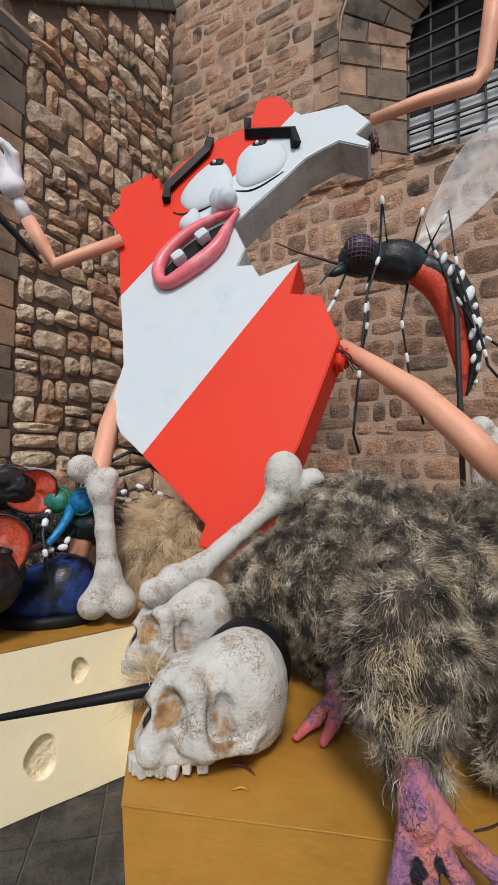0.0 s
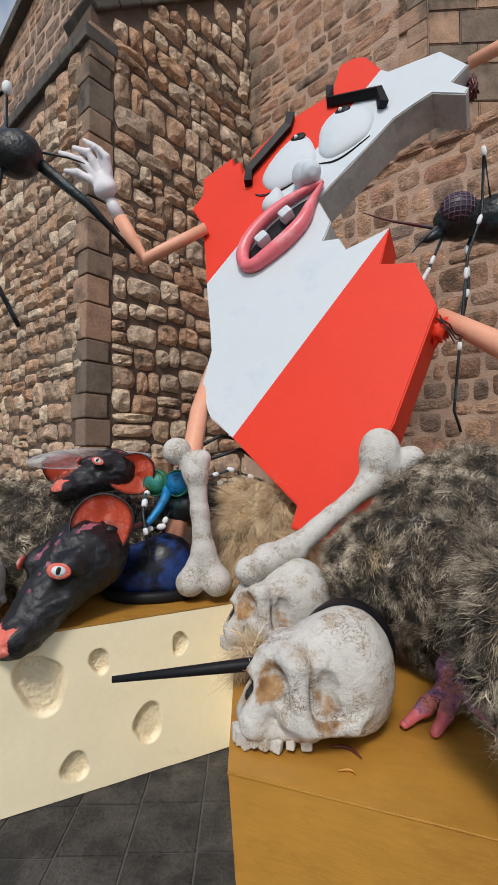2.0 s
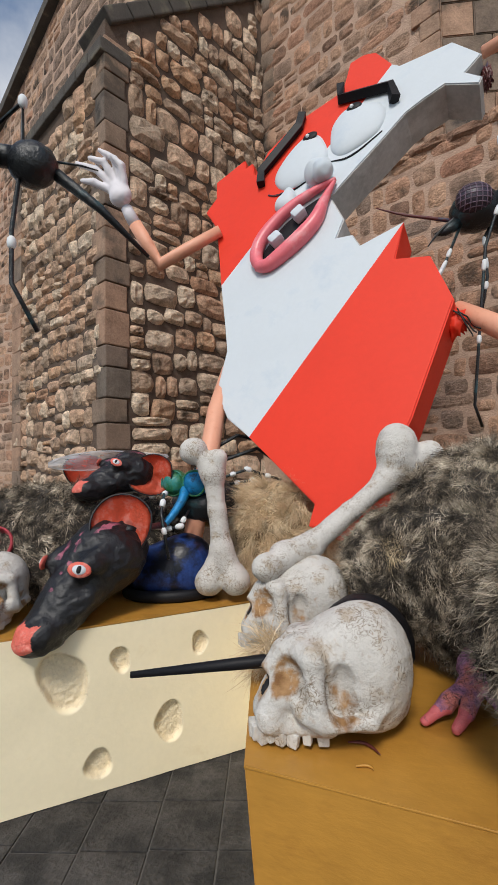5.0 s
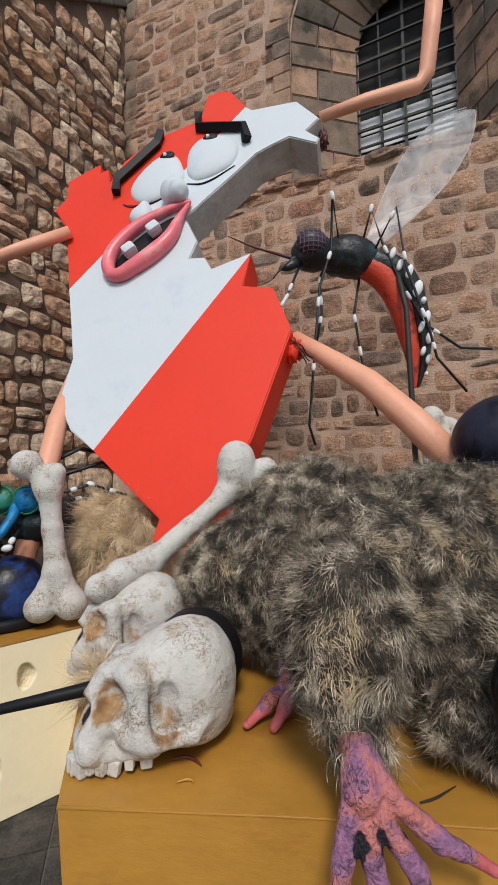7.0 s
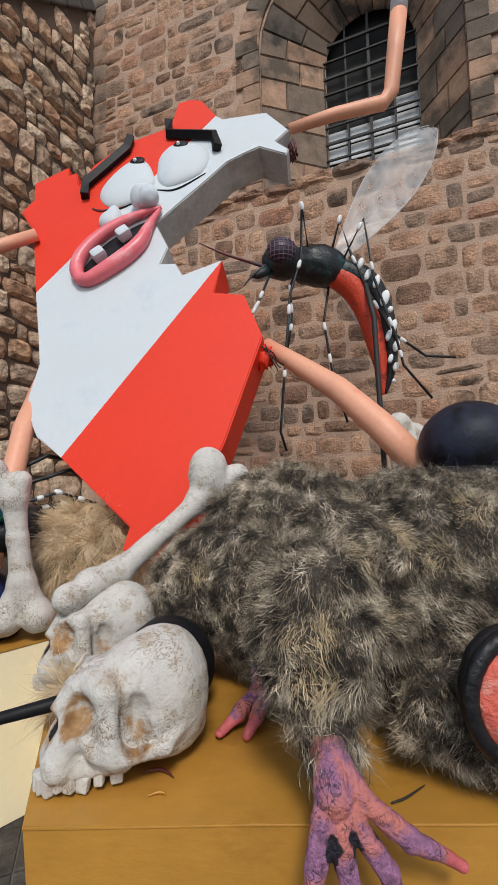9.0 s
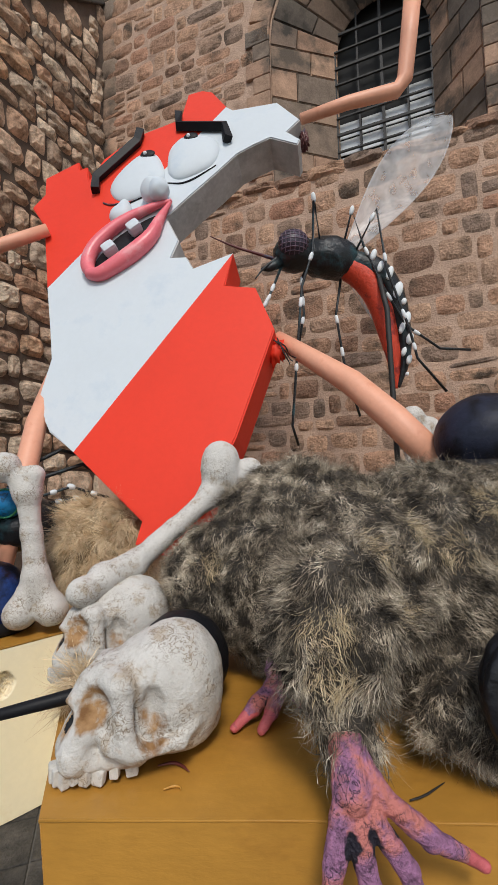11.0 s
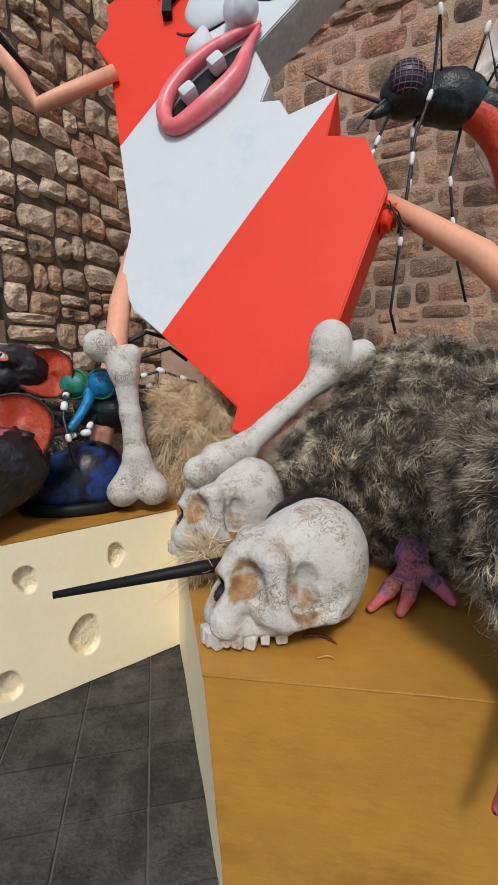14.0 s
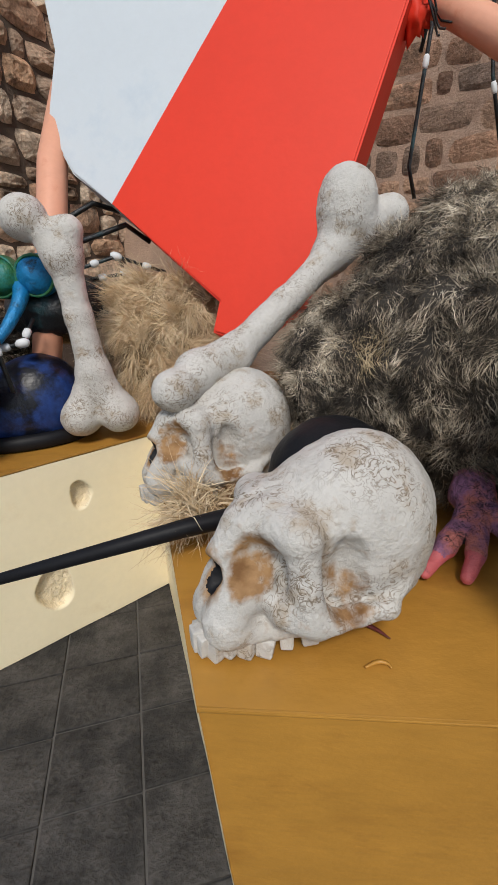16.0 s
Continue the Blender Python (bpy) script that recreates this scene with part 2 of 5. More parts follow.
M["ear_pink"] = mat("crimson_ear_paint", (0.40, 0.035, 0.05), 0.5, 0.5, 10, 50, 0.8)
M["coral"] = mat("coral_nose_paint", (0.72, 0.14, 0.10), 0.5, 0.2, 14, 60, 0.9, stain=(0.8, 0.3, 0.24), stain_at=0.6, stain_scale=20)
M["boot"] = mat("blue_black_leather", (0.018, 0.021, 0.038), 0.5, 0.5, 4, 40, 0.25, stain=(0.006, 0.006, 0.009), stain_at=0.54, stain_scale=5, coat=0.0, spec=0.22)
M["boot_blue"] = mat("blue_boot_paint", (0.014, 0.038, 0.15), 0.35, 0.6, 5, 40, 0.2, stain=(0.005, 0.006, 0.012), stain_at=0.52, stain_scale=6, spec=0.4)
M["teal"] = mat("iridescent_blue_paint", (0.01, 0.20, 0.45), 0.3, 0.4, 16, 90, 0.5, metal=0.3, stain=(0.01, 0.05, 0.09), stain_at=0.6, stain_scale=25)
M["green_eye"] = mat("green_facet_paint", (0.02, 0.13, 0.045), 0.3, 0.4, 16, 90, 0.5, stain=(0.02, 0.22, 0.20), stain_at=0.55, stain_scale=10)
M["maroon"] = mat("maroon_paint", (0.10, 0.02, 0.02), 0.4, 0.3, 8, 50, 0.3, stain=(0.02, 0.07, 0.12), stain_at=0.62, stain_scale=6)
M["mosq"] = mat("black_insect_paint", (0.010, 0.012, 0.014), 0.35, 0.4, 8, 50, 0.6, stain=(0.02, 0.06, 0.07), stain_at=0.6, stain_scale=7)
M["facet"] = mat("purple_black_facets", (0.03, 0.02, 0.035), 0.35, 0.4, 20, 80, 0.3)
M["facet_line"] = mat("dusty_mauve_netting", (0.16, 0.11, 0.15), 0.7, 0.2, 20, 80, 0.2)
M["abdomen"] = mat("scarlet_belly_paint", (0.62, 0.06, 0.025), 0.45, 0.25, 10, 50, 0.6, stain=(0.25, 0.02, 0.015), stain_at=0.6, stain_scale=10)
M["dot"] = mat("white_spot_paint", (0.74, 0.77, 0.78), 0.6, 0.05, 8, 40, 0.2)
M["iron"] = mat("dark_wrought_iron", (0.02, 0.019, 0.018), 0.6, 0.3, 8, 60, 0.4)
# brightness in the glass is put into this pale colour
M["pane"] = mat("pale_bright_pane", (0.58, 0.60, 0.61), 0.25, 0.15, 3, 30, 0.05, stain=(0.36, 0.37, 0.37), stain_at=0.58, stain_scale=1.6)
# near-black colour stands in for the darkness behind the window
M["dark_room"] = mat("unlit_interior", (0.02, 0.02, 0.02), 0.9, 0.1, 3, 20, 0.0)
M["coping"] = mat("weathered_coping", (0.085, 0.075, 0.065), 0.95, 0.3, 3, 40, 0.9, stain=(0.16, 0.14, 0.10), stain_at=0.62)
wing = bpy.data.materials.new("clear_film_wing")
wing.use_nodes = True
wb = wing.node_tree.nodes["Principled BSDF"]
wb.inputs["Base Color"].default_value, wb.inputs["Roughness"].default_value, wb.inputs["Alpha"].default_value = (0.72, 0.74, 0.76, 1), 0.3, 0.34
wn_ = wing.node_tree.nodes.new("ShaderNodeTexNoise")
wn_.inputs["Scale"].default_value = 9.0
wr_ = wing.node_tree.nodes.new("ShaderNodeMapRange")
wr_.inputs["To Min"].default_value, wr_.inputs["To Max"].default_value = 0.12, 0.6
wing.node_tree.links.new(wn_.outputs["Fac"], wr_.inputs["Value"])
wing.node_tree.links.new(wr_.outputs["Result"], wb.inputs["Alpha"])
M["wing"] = wing

# ---------- building helpers ----------
def link(name, me, mats, parent=None, label="", smooth=True):
    for k in mats if isinstance(mats, (list, tuple)) else [mats]:
        me.materials.append(M[k])
    if smooth:
        me.polygons.foreach_set("use_smooth", [True] * len(me.polygons))
    ob = new(name, me)
    if parent:
        ob.parent = parent
    if label:
        ob["label"] = label
    return ob

def part(name, bm, mats, parent=None, label="", smooth=True):
    me = bpy.data.meshes.new(name)
    bmesh.ops.recalc_face_normals(bm, faces=bm.faces[:])
    bm.to_mesh(me)
    bm.free()
    return link(name, me, mats, parent, label, smooth)

def thing(name, label, category, at=(0, 0, 0), group="", kind=""):
    e = new(name)
    e.location = at
    return tagged(e, label, category, group, kind)

def pydata(name, v, f):
    me = bpy.data.meshes.new(name)
    me.from_pydata(v, [], f)
    me.update()
    return me

def tube(path, radii, sides=12, caps=True, smooth_steps=0):
    """A bmesh swept along path with a radius for each point."""
    pts = [Vector(p) for p in path]
    rad = list(radii) if isinstance(radii, (list, tuple)) else [radii] * len(pts)
    for _ in range(smooth_steps):
        np_, nr = [pts[0]], [rad[0]]
        for i in range(len(pts) - 1):
            np_ += [pts[i].lerp(pts[i + 1], 0.25), pts[i].lerp(pts[i + 1], 0.75)]
            nr += [rad[i] * 0.75 + rad[i + 1] * 0.25, rad[i] * 0.25 + rad[i + 1] * 0.75]
        pts, rad = np_ + [pts[-1]], nr + [rad[-1]]
    bm = bmesh.new()
    rings = []
    side = None
    for i, p in enumerate(pts):
        d = (pts[min(i + 1, len(pts) - 1)] - pts[max(i - 1, 0)]).normalized()
        if side is None:
            side = d.orthogonal().normalized()
        side = (side - d * side.dot(d)).normalized()
        up = d.cross(side)
        rings.append([bm.verts.new(p + rad[i] * (math.cos(2 * math.pi * k / sides) * side + math.sin(2 * math.pi * k / sides) * up)) for k in range(sides)])
    for r0, r1 in zip(rings, rings[1:]):
        for k in range(sides):
            bm.faces.new((r0[k], r0[(k + 1) % sides], r1[(k + 1) % sides], r1[k]))
    if caps:
        bm.faces.new(rings[0][::-1])
        bm.faces.new(rings[-1])
    return bm

def prism(poly, depth, m=None, bevel=0.0, seg=2):
    """Polygon in local x, y pushed back along -z by depth."""
    bm = bmesh.new()
    top = [bm.verts.new((x, y, 0)) for x, y in poly]
    low = [bm.verts.new((x, y, -depth)) for x, y in poly]
    bm.faces.new(top)
    bm.faces.new(low[::-1])
    n = len(poly)
    for i in range(n):
        bm.faces.new((top[i], low[i], low[(i + 1) % n], top[(i + 1) % n]))
    bmesh.ops.recalc_face_normals(bm, faces=bm.faces[:])
    if bevel:
        bmesh.ops.bevel(bm, geom=bm.edges[:], offset=bevel, segments=seg, affect="EDGES", profile=0.6)
    if m:
        bm.transform(m)
    return bm

def box(size, m=None, bevel=0.0):
    x, y, z = (s / 2 for s in size)
    bm = prism([(-x, -y), (x, -y), (x, y), (-x, y)], size[2], Matrix.Translation((0, 0, z)), bevel)
    if m:
        bm.transform(m)
    return bm

def ball(centre, r, turn=None, sub=3, rough=0.0, freq=4.0):
    bm = bmesh.new()
    bmesh.ops.create_icosphere(bm, subdivisions=sub, radius=1.0)
    r = (r, r, r) if isinstance(r, (int, float)) else r
    for v in bm.verts:
        if rough:
            v.co *= 1 + rough * noise.noise(v.co * freq + Vector(centre) * 7)
        v.co = Vector((v.co.x * r[0], v.co.y * r[1], v.co.z * r[2]))
    bm.transform(Matrix.Translation(centre) @ (turn or Matrix()))
    return bm

# ---------- rounded forms from distance fields ----------
def sd_ball(p, c, r):
    r = np.array(r if not isinstance(r, (int, float)) else (r, r, r), float)
    q = (p - np.array(c)) / r
    k = np.sqrt((q * q).sum(-1)) + 1e-9
    return (k - 1) * r.min() * 0.5 + (k - 1) * k / (np.sqrt((q * q / (r * r)).sum(-1)) + 1e-9) * 0.5

def sd_cone(p, a, b, ra, rb):
    a, b = np.array(a, float), np.array(b, float)
    d = b - a
    h = np.clip(((p - a) @ d) / (d @ d), 0, 1)
    return np.sqrt(((p - a - h[..., None] * d) ** 2).sum(-1)) - (ra + (rb - ra) * h)

def join(x, y, k):
    h = np.clip(0.5 + 0.5 * (y - x) / k, 0, 1)
    return y * (1 - h) + x * h - k * h * (1 - h)

def carve(x, y, k):
    h = np.clip(0.5 - 0.5 * (x + y) / k, 0, 1)
    return x * (1 - h) - y * h + k * h * (1 - h)

def wobble(p, f, seed=0.0):
    x, y, z = p[..., 0] * f + seed, p[..., 1] * f + 1.7 * seed, p[..., 2] * f - seed
    return (np.sin(x * 1.7 + np.sin(y * 2.1 + z)) + np.sin(y * 1.9 + np.sin(z * 2.3 - x)) + np.sin(z * 2.0 + np.sin(x * 1.8 + y))) / 3

def surface(name, fn, lo, hi, n=56):
    """A mesh of the zero surface of fn in the box lo to hi."""
    lo, hi = np.array(lo, float), np.array(hi, float)
    step = (hi - lo).max() / n
    dims = np.ceil((hi - lo) / step).astype(int) + 1
    grid = np.stack(np.meshgrid(*[lo[i] + step * np.arange(dims[i]) for i in range(3)], indexing="ij"), -1)
    f = fn(grid)
    total, count = np.zeros((*(dims - 1), 3)), np.zeros(dims - 1)
    corner = [(i, j, k) for i in (0, 1) for j in (0, 1) for k in (0, 1)]
    def cut(c, arr):
        return arr[c[0]: c[0] + dims[0] - 1, c[1]: c[1] + dims[1] - 1, c[2]: c[2] + dims[2] - 1]
    for c0 in corner:
        for ax in range(3):
            if c0[ax]:
                continue
            c1 = tuple(1 if i == ax else c0[i] for i in range(3))
            f0, f1 = cut(c0, f), cut(c1, f)
            hit = (f0 < 0) != (f1 < 0)
            s = np.where(hit, f0 / np.where(f0 == f1, 1, f0 - f1), 0)
            total += np.where(hit[..., None], cut(c0, grid) + s[..., None] * (cut(c1, grid) - cut(c0, grid)), 0)
            count += hit
    live = count > 0
    index = -np.ones(dims - 1, int)
    index[live] = np.arange(live.sum())
    verts = total[live] / count[live][:, None]
    faces = []
    for ax in range(3):
        b, c = (ax + 1) % 3, (ax + 2) % 3
        inside = f < 0
        sl0 = [slice(1, -1)] * 3
        sl1 = [slice(1, -1)] * 3
        sl0[ax], sl1[ax] = slice(0, -1), slice(1, None)
        i0, i1 = inside[tuple(sl0)], inside[tuple(sl1)]
        for flip in (False, True):
            at = np.argwhere((i0 & ~i1) if not flip else (~i0 & i1))
            off = np.ones(3, int)
            off[ax] = 0
            at = at + off
            quad = []
            for db, dc in ((-1, -1), (0, -1), (0, 0), (-1, 0)):
                q = at.copy()
                q[:, b] += db
                q[:, c] += dc
                quad.append(index[q[:, 0], q[:, 1], q[:, 2]])
            quad = np.stack(quad, 1)
            faces.append(quad if not flip else quad[:, ::-1])
    faces = np.concatenate(faces)
    faces = faces[(faces >= 0).all(1)]
    return pydata(name, verts.tolist(), faces.tolist())

def paint(me, rule):
    """Material slot of each face by a rule on its centre."""
    c = np.empty(len(me.polygons) * 3)
    me.polygons.foreach_get("center", c)
    me.polygons.foreach_set("material_index", rule(c.reshape(-1, 3)).astype(np.int32))

def strands(name, roots, dirs, length, width, curl, rng, droop=0.3):
    """Tapered locks of hair, three joints each, as one mesh."""
    n = len(roots)
    ln = length * rng.uniform(0.55, 1.3, n)[:, None]
    side = np.cross(dirs, rng.normal(size=(n, 3)))
    side /= np.linalg.norm(side, axis=1)[:, None] + 1e-9
    wd = width * rng.uniform(0.5, 1.4, n)[:, None]
    p, d = roots.copy(), dirs.copy()
    rows, bend = [], curl * (0.35 * rng.normal(size=(n, 3)) + 1.5 * np.stack([wobble(roots, 30.0, 5.0 + 2.7 * k) for k in range(3)], -1))
    for j in range(5):
        w = wd * (1, 0.9, 0.75, 0.45, 0.05)[j]
        rows += [p - side * w, p + side * w]
        d = d + bend * 0.6 + 0.35 * curl * rng.normal(size=(n, 3)) + np.array([0, 0, -droop])
        d /= np.linalg.norm(d, axis=1)[:, None]
        p = p + d * ln / 4
    v = np.stack(rows, 1).reshape(-1, 3)
    base = (np.arange(n) * 10)[:, None]
    f = np.concatenate([base + np.array([2 * j, 2 * j + 1, 2 * j + 3, 2 * j + 2]) for j in range(4)])
    return pydata(name, v.tolist(), f.tolist())

def on_surface(me, n, rng):
    """Random points and normals on a mesh."""
    k = len(me.polygons)
    area, c, nm = np.empty(k), np.empty(k * 3), np.empty(k * 3)
    me.polygons.foreach_get("area", area)
    me.polygons.foreach_get("center", c)
    me.polygons.foreach_get("normal", nm)
    pick = rng.choice(k, n, p=area / area.sum())
    return c.reshape(-1, 3)[pick] + rng.normal(size=(n, 3)) * 0.008, nm.reshape(-1, 3)[pick]

def clump(me, roots, dirs, rng, cells=400, pull=0.6):
    """Turns hair directions towards shared tuft directions."""
    seeds = roots[rng.choice(len(roots), cells)]
    turn = rng.normal(size=(cells, 3)) * 0.7
    near = np.concatenate([((r[:, None] - seeds[None]) ** 2).sum(-1).argmin(1) for r in np.array_split(roots, 160)])
    d = dirs * (1 - pull * 0.3) + turn[near] * pull - (roots - seeds[near]) * 2 * pull
    return d / np.linalg.norm(d, axis=1)[:, None]

def swirl(roots, nrm, flow, f, lift, seed=0.0):
    """Hair lying along a surface in whorls."""
    v = np.stack([wobble(roots, f, seed + k * 3.1) for k in range(3)], -1) * 1.1 + np.array(flow)
    v -= nrm * (v * nrm).sum(1)[:, None]
    v = v / (np.linalg.norm(v, axis=1)[:, None] + 1e-9) + nrm * lift
    return v / np.linalg.norm(v, axis=1)[:, None]

# ---------- masonry ----------
def frame_of(origin, along):
    a = Vector((*along, 0)).normalized()
    u = Vector((0, 0, 1))
    n = a.cross(u)
    return Matrix(((a.x, u.x, n.x, origin[0]), (a.y, u.y, n.y, origin[1]), (a.z, u.z, n.z, origin[2]), (0, 0, 0, 1)))

def stone_mesh(name, rng, square, bulge, ragged, n=6):
    """One unit stone: uneven rounded outline in x, y, a pitted face bulging to +z."""
    v, f = [], []
    ph = rng.uniform(0, 6.28, 6)
    corner = {(x, y): 1 - rng.uniform(0, 0.5) * ragged * 5 for x in (-1, 1) for y in (-1, 1)}
    for j in range(n):
        for i in range(n):
            x, y = i / (n - 1) * 2 - 1, j / (n - 1) * 2 - 1
            s = max(abs(x), abs(y))
            k = (abs(x) ** square + abs(y) ** square) ** (1 / square) if s else 1
            a = math.atan2(y, x)
            c = corner[(1 if x > 0 else -1, 1 if y > 0 else -1)]
            pull = (s / k) * (1 - (1 - c) * abs(math.sin(2 * a)) ** 1.5) * (1 + ragged * (math.sin(2 * a + ph[0]) * 0.4 + math.sin(3 * a + ph[1]) * 0.4))
            z = bulge * (1 - 0.85 * s ** 10) + ragged * 1.6 * (math.sin(2.1 * x + ph[2]) * math.sin(2.4 * y + ph[3]) + 0.6 * math.sin(4 * x + ph[4]) * math.sin(3.7 * y + ph[5])) * (1 - 0.5 * s ** 4)
            v.append((x * pull * 0.5, y * pull * 0.5, z + rng.normal() * ragged * 0.35))
    for j in range(n - 1):
        for i in range(n - 1):
            f.append((j * n + i, j * n + i + 1, (j + 1) * n + i + 1, (j + 1) * n + i))
    rim = [i for i in range(n)] + [j * n + n - 1 for j in range(1, n)] + [(n - 1) * n + i for i in range(n - 2, -1, -1)] + [j * n for j in range(n - 2, 0, -1)]
    start = len(v)
    for r in rim:
        v.append((v[r][0] * 1.03, v[r][1] * 1.03, -0.6))
    for i in range(len(rim)):
        k = (i + 1) % len(rim)
        f.append((rim[i], start + i, start + k, rim[k]))
    return v, f

def courses(rng, s0, s1, z0, z1, h, w, gap, ok, split=0.18, lead=1.0):
    """Uneven wandering courses of stones: centre, size and turn of each."""
    out, z, ph = [], z0, rng.uniform(0, 6.28, 3)
    def wander(s, z):
        return h * 0.16 * (math.sin(s * 1.9 + ph[0] + z) + math.sin(s * 4.3 + ph[1] + 2 * z))
    while z < z1:
        hh = h * rng.uniform(0.7, 1.35)
        s = s0 - rng.uniform(0, w) * lead
        while s < s1:
            ww = w * (rng.uniform(0.5, 1.25) if rng.random() < 0.75 else rng.uniform(1.25, 1.8))
            zz = z + wander(s, z)
            if rng.random() < split and hh > h * 0.85:
                cut = rng.uniform(0.35, 0.65)
                cells = [(s + ww / 2, zz + hh * cut / 2, ww, hh * cut), (s + ww / 2, zz + hh * (1 + cut) / 2, ww, hh * (1 - cut))]
            else:
                cells = [(s + ww / 2, zz + hh / 2 + rng.normal() * gap * 0.3, ww, hh * rng.uniform(0.9, 1.06))]
            for a, b, c, d in cells:
                if ok(a, b, c, d):
                    out.append((a, b, max(c - gap * rng.uniform(0.6, 1.4), 0.05), max(d - gap * rng.uniform(0.6, 1.4), 0.05), rng.normal() * 2.2))
            s += ww
        z += hh
    return out

def lay(parent, m, stones, variants, material, joined, depth, rng, focus, name="stone"):
    """The stones nearest to focus as single pieces, the others as one mesh."""
    stones = sorted(stones, key=lambda q: (q[0] - focus[0]) ** 2 + (q[1] - focus[1]) ** 2)
    shared = []
    for v, f in variants:
        me = pydata(name, v, f)
        me.materials.append(M[material])
        me.polygons.foreach_set("use_smooth", [name in ("quoin", "block")] * len(me.polygons))
        shared.append(me)
    vs, fs = [], []
    for i, (s, z, w, h, turn) in enumerate(stones):
        k = int(rng.integers(len(variants)))
        pm = m @ Matrix.Translation((s, z, 0)) @ Matrix.Rotation(radians(turn), 4, "Z") @ Matrix.Diagonal((w, h, depth * rng.uniform(0.7, 1.3), 1))
        if i < 290:
            ob = new(name, shared[k])
            ob.parent = parent
            ob.matrix_basis = pm
        else:
            b = len(vs)
            vs += [tuple(pm @ Vector(p)) for p in variants[k][0]]
            fs += [tuple(b + q for q in face) for face in variants[k][1]]
    if vs:
        ob = link(name + "_field", pydata(name + "_field", vs, fs), joined, parent, smooth=False)
        ob["kind"] = "stuff"

rng = np.random.default_rng(4)
ROUGH = [stone_mesh("s", rng, 11.0, 0.42, 0.075) for _ in range(20)]
SQUARE = [stone_mesh("s", rng, 9.0, 0.34, 0.055) for _ in range(18)]
DRESSED = [stone_mesh("s", rng, 24.0, 0.25, 0.012) for _ in range(6)]
for src, dst, cols in (("stone_wall", "stone_wall_field", STONE_BROWN), ("stone_grey", "stone_grey_field", STONE_GREY)):
    M[dst] = mat(dst, (0.2, 0.15, 0.11), 0.95, 0.7, 7, 42, 1.0, stain=(0.09, 0.07, 0.055), stain_at=0.59, ramp_cols=cols, island=True, spec=0.2, dist=0.03, stain_scale=2.6)

BACK = frame_of((-1.58, 6.60, 0), (0.882, -0.471))
SIDE = frame_of((-2.83, 4.22, 0), (0.471, 0.882))
FRONT = frame_of((-4.94, 5.35, 0), (0.882, -0.471))
LEDGE = 5.0
W_MID, W_HALF, W_SPRING = 3.91, 1.19, 7.0        # splayed outer opening of the window
I_MID, I_HALF, I_SPRING, I_DEEP = 4.02, 0.60, 7.10, 0.62   # the window itself

def arch(mid, half, low, spring, n=12):
    return [(mid - half, low)] + [(mid - half * math.cos(math.pi * i / n), spring + half * math.sin(math.pi * i / n)) for i in range(n + 1)] + [(mid + half, low)]

# upper wall with its arched opening
wall = thing("wall_north", "tall church wall of reddish rubble stone in pinkish mortar", "wall", kind="structure")
ring = arch(W_MID, W_HALF, LEDGE, W_SPRING)
for poly in ([(-14.0, 0.0), (W_MID - W_HALF, 0.0)] + ring[:8] + [(W_MID, 17.4), (-14.0, 12.8)],
             [(W_MID + W_HALF, 0.0), (9.0, 0.0), (9.0, 17.4), (W_MID, 17.4)] + ring[7:]):
    part("wall_core", prism(poly, 0.9, BACK), "mortar", wall, smooth=False)
def clear(s, z, w, h):
    if z - h / 2 < LEDGE:
        return False
    if abs(s - W_MID) < W_HALF + w / 2 + 0.22 and z < W_SPRING:
        return False
    return math.hypot(s - W_MID, max(z - W_SPRING, 0)) > W_HALF + 0.32 and s > 0.2
lay(wall, BACK, courses(rng, 0.2, 6.4, 4.95, 9.6, 0.225, 0.33, 0.024, clear, 0.10), SQUARE, "stone_wall", "stone_wall_field", 0.045, rng, (1.8, 6.0))
lay(wall, BACK, courses(rng, -12.5, -3.5, 4.5, 15.6, 0.34, 0.6, 0.05, lambda s, z, w, h: z + h / 2 < 16.4 + 0.257 * s), SQUARE, "stone_wall_field", "stone_wall_field", 0.08, rng, (-5, 9), "block")
part("cornice", box((13.0, 0.3, 0.5), BACK @ Matrix.Translation((-7.0, 14.62, 0.0)) @ Matrix.Rotation(math.atan(0.257), 4, "Z")), "coping", wall, smooth=False)
# dressed strip in the inner corner
blocks = [(0.10, 1.0 + 0.32 * i, 0.36 if i % 2 else 0.30, 0.305, 0.0) for i in range(28)]
lay(wall, BACK, blocks, DRESSED, "ashlar", "ashlar", 0.10, rng, (0, 5), "quoin")

# lower wall, standing a little proud under the ledge
base = thing("wall_north_base", "lower church wall of squared brown stones with wide pink mortar joints", "wall", kind="structure")
part("wall_core", prism([(-0.0, 0.0), (9.0, 0.0), (9.0, LEDGE), (0.0, LEDGE)], 0.16, BACK @ Matrix.Translation((0, 0, 0.16))), "mortar", base, smooth=False)
LOW = BACK @ Matrix.Translation((0, 0, 0.16))
lay(base, LOW, courses(rng, 1.0, 6.6, 0.9, 4.86, 0.226, 0.300, 0.034, lambda s, z, w, h: z + h / 2 < LEDGE + 0.02, 0.06), SQUARE, "stone_wall", "stone_wall_field", 0.05, rng, (4.2, 2.8))
lay(base, LOW, [(0.9 + 0.42 * i, LEDGE - 0.02 + 0.02 * math.sin(i * 2.1), 0.44, 0.13 + 0.03 * math.sin(i * 1.3), 2 * math.sin(i)) for i in range(13)], SQUARE, "stone_wall", "stone_wall_field", 0.16, rng, (3, 5), "ledge_stone")

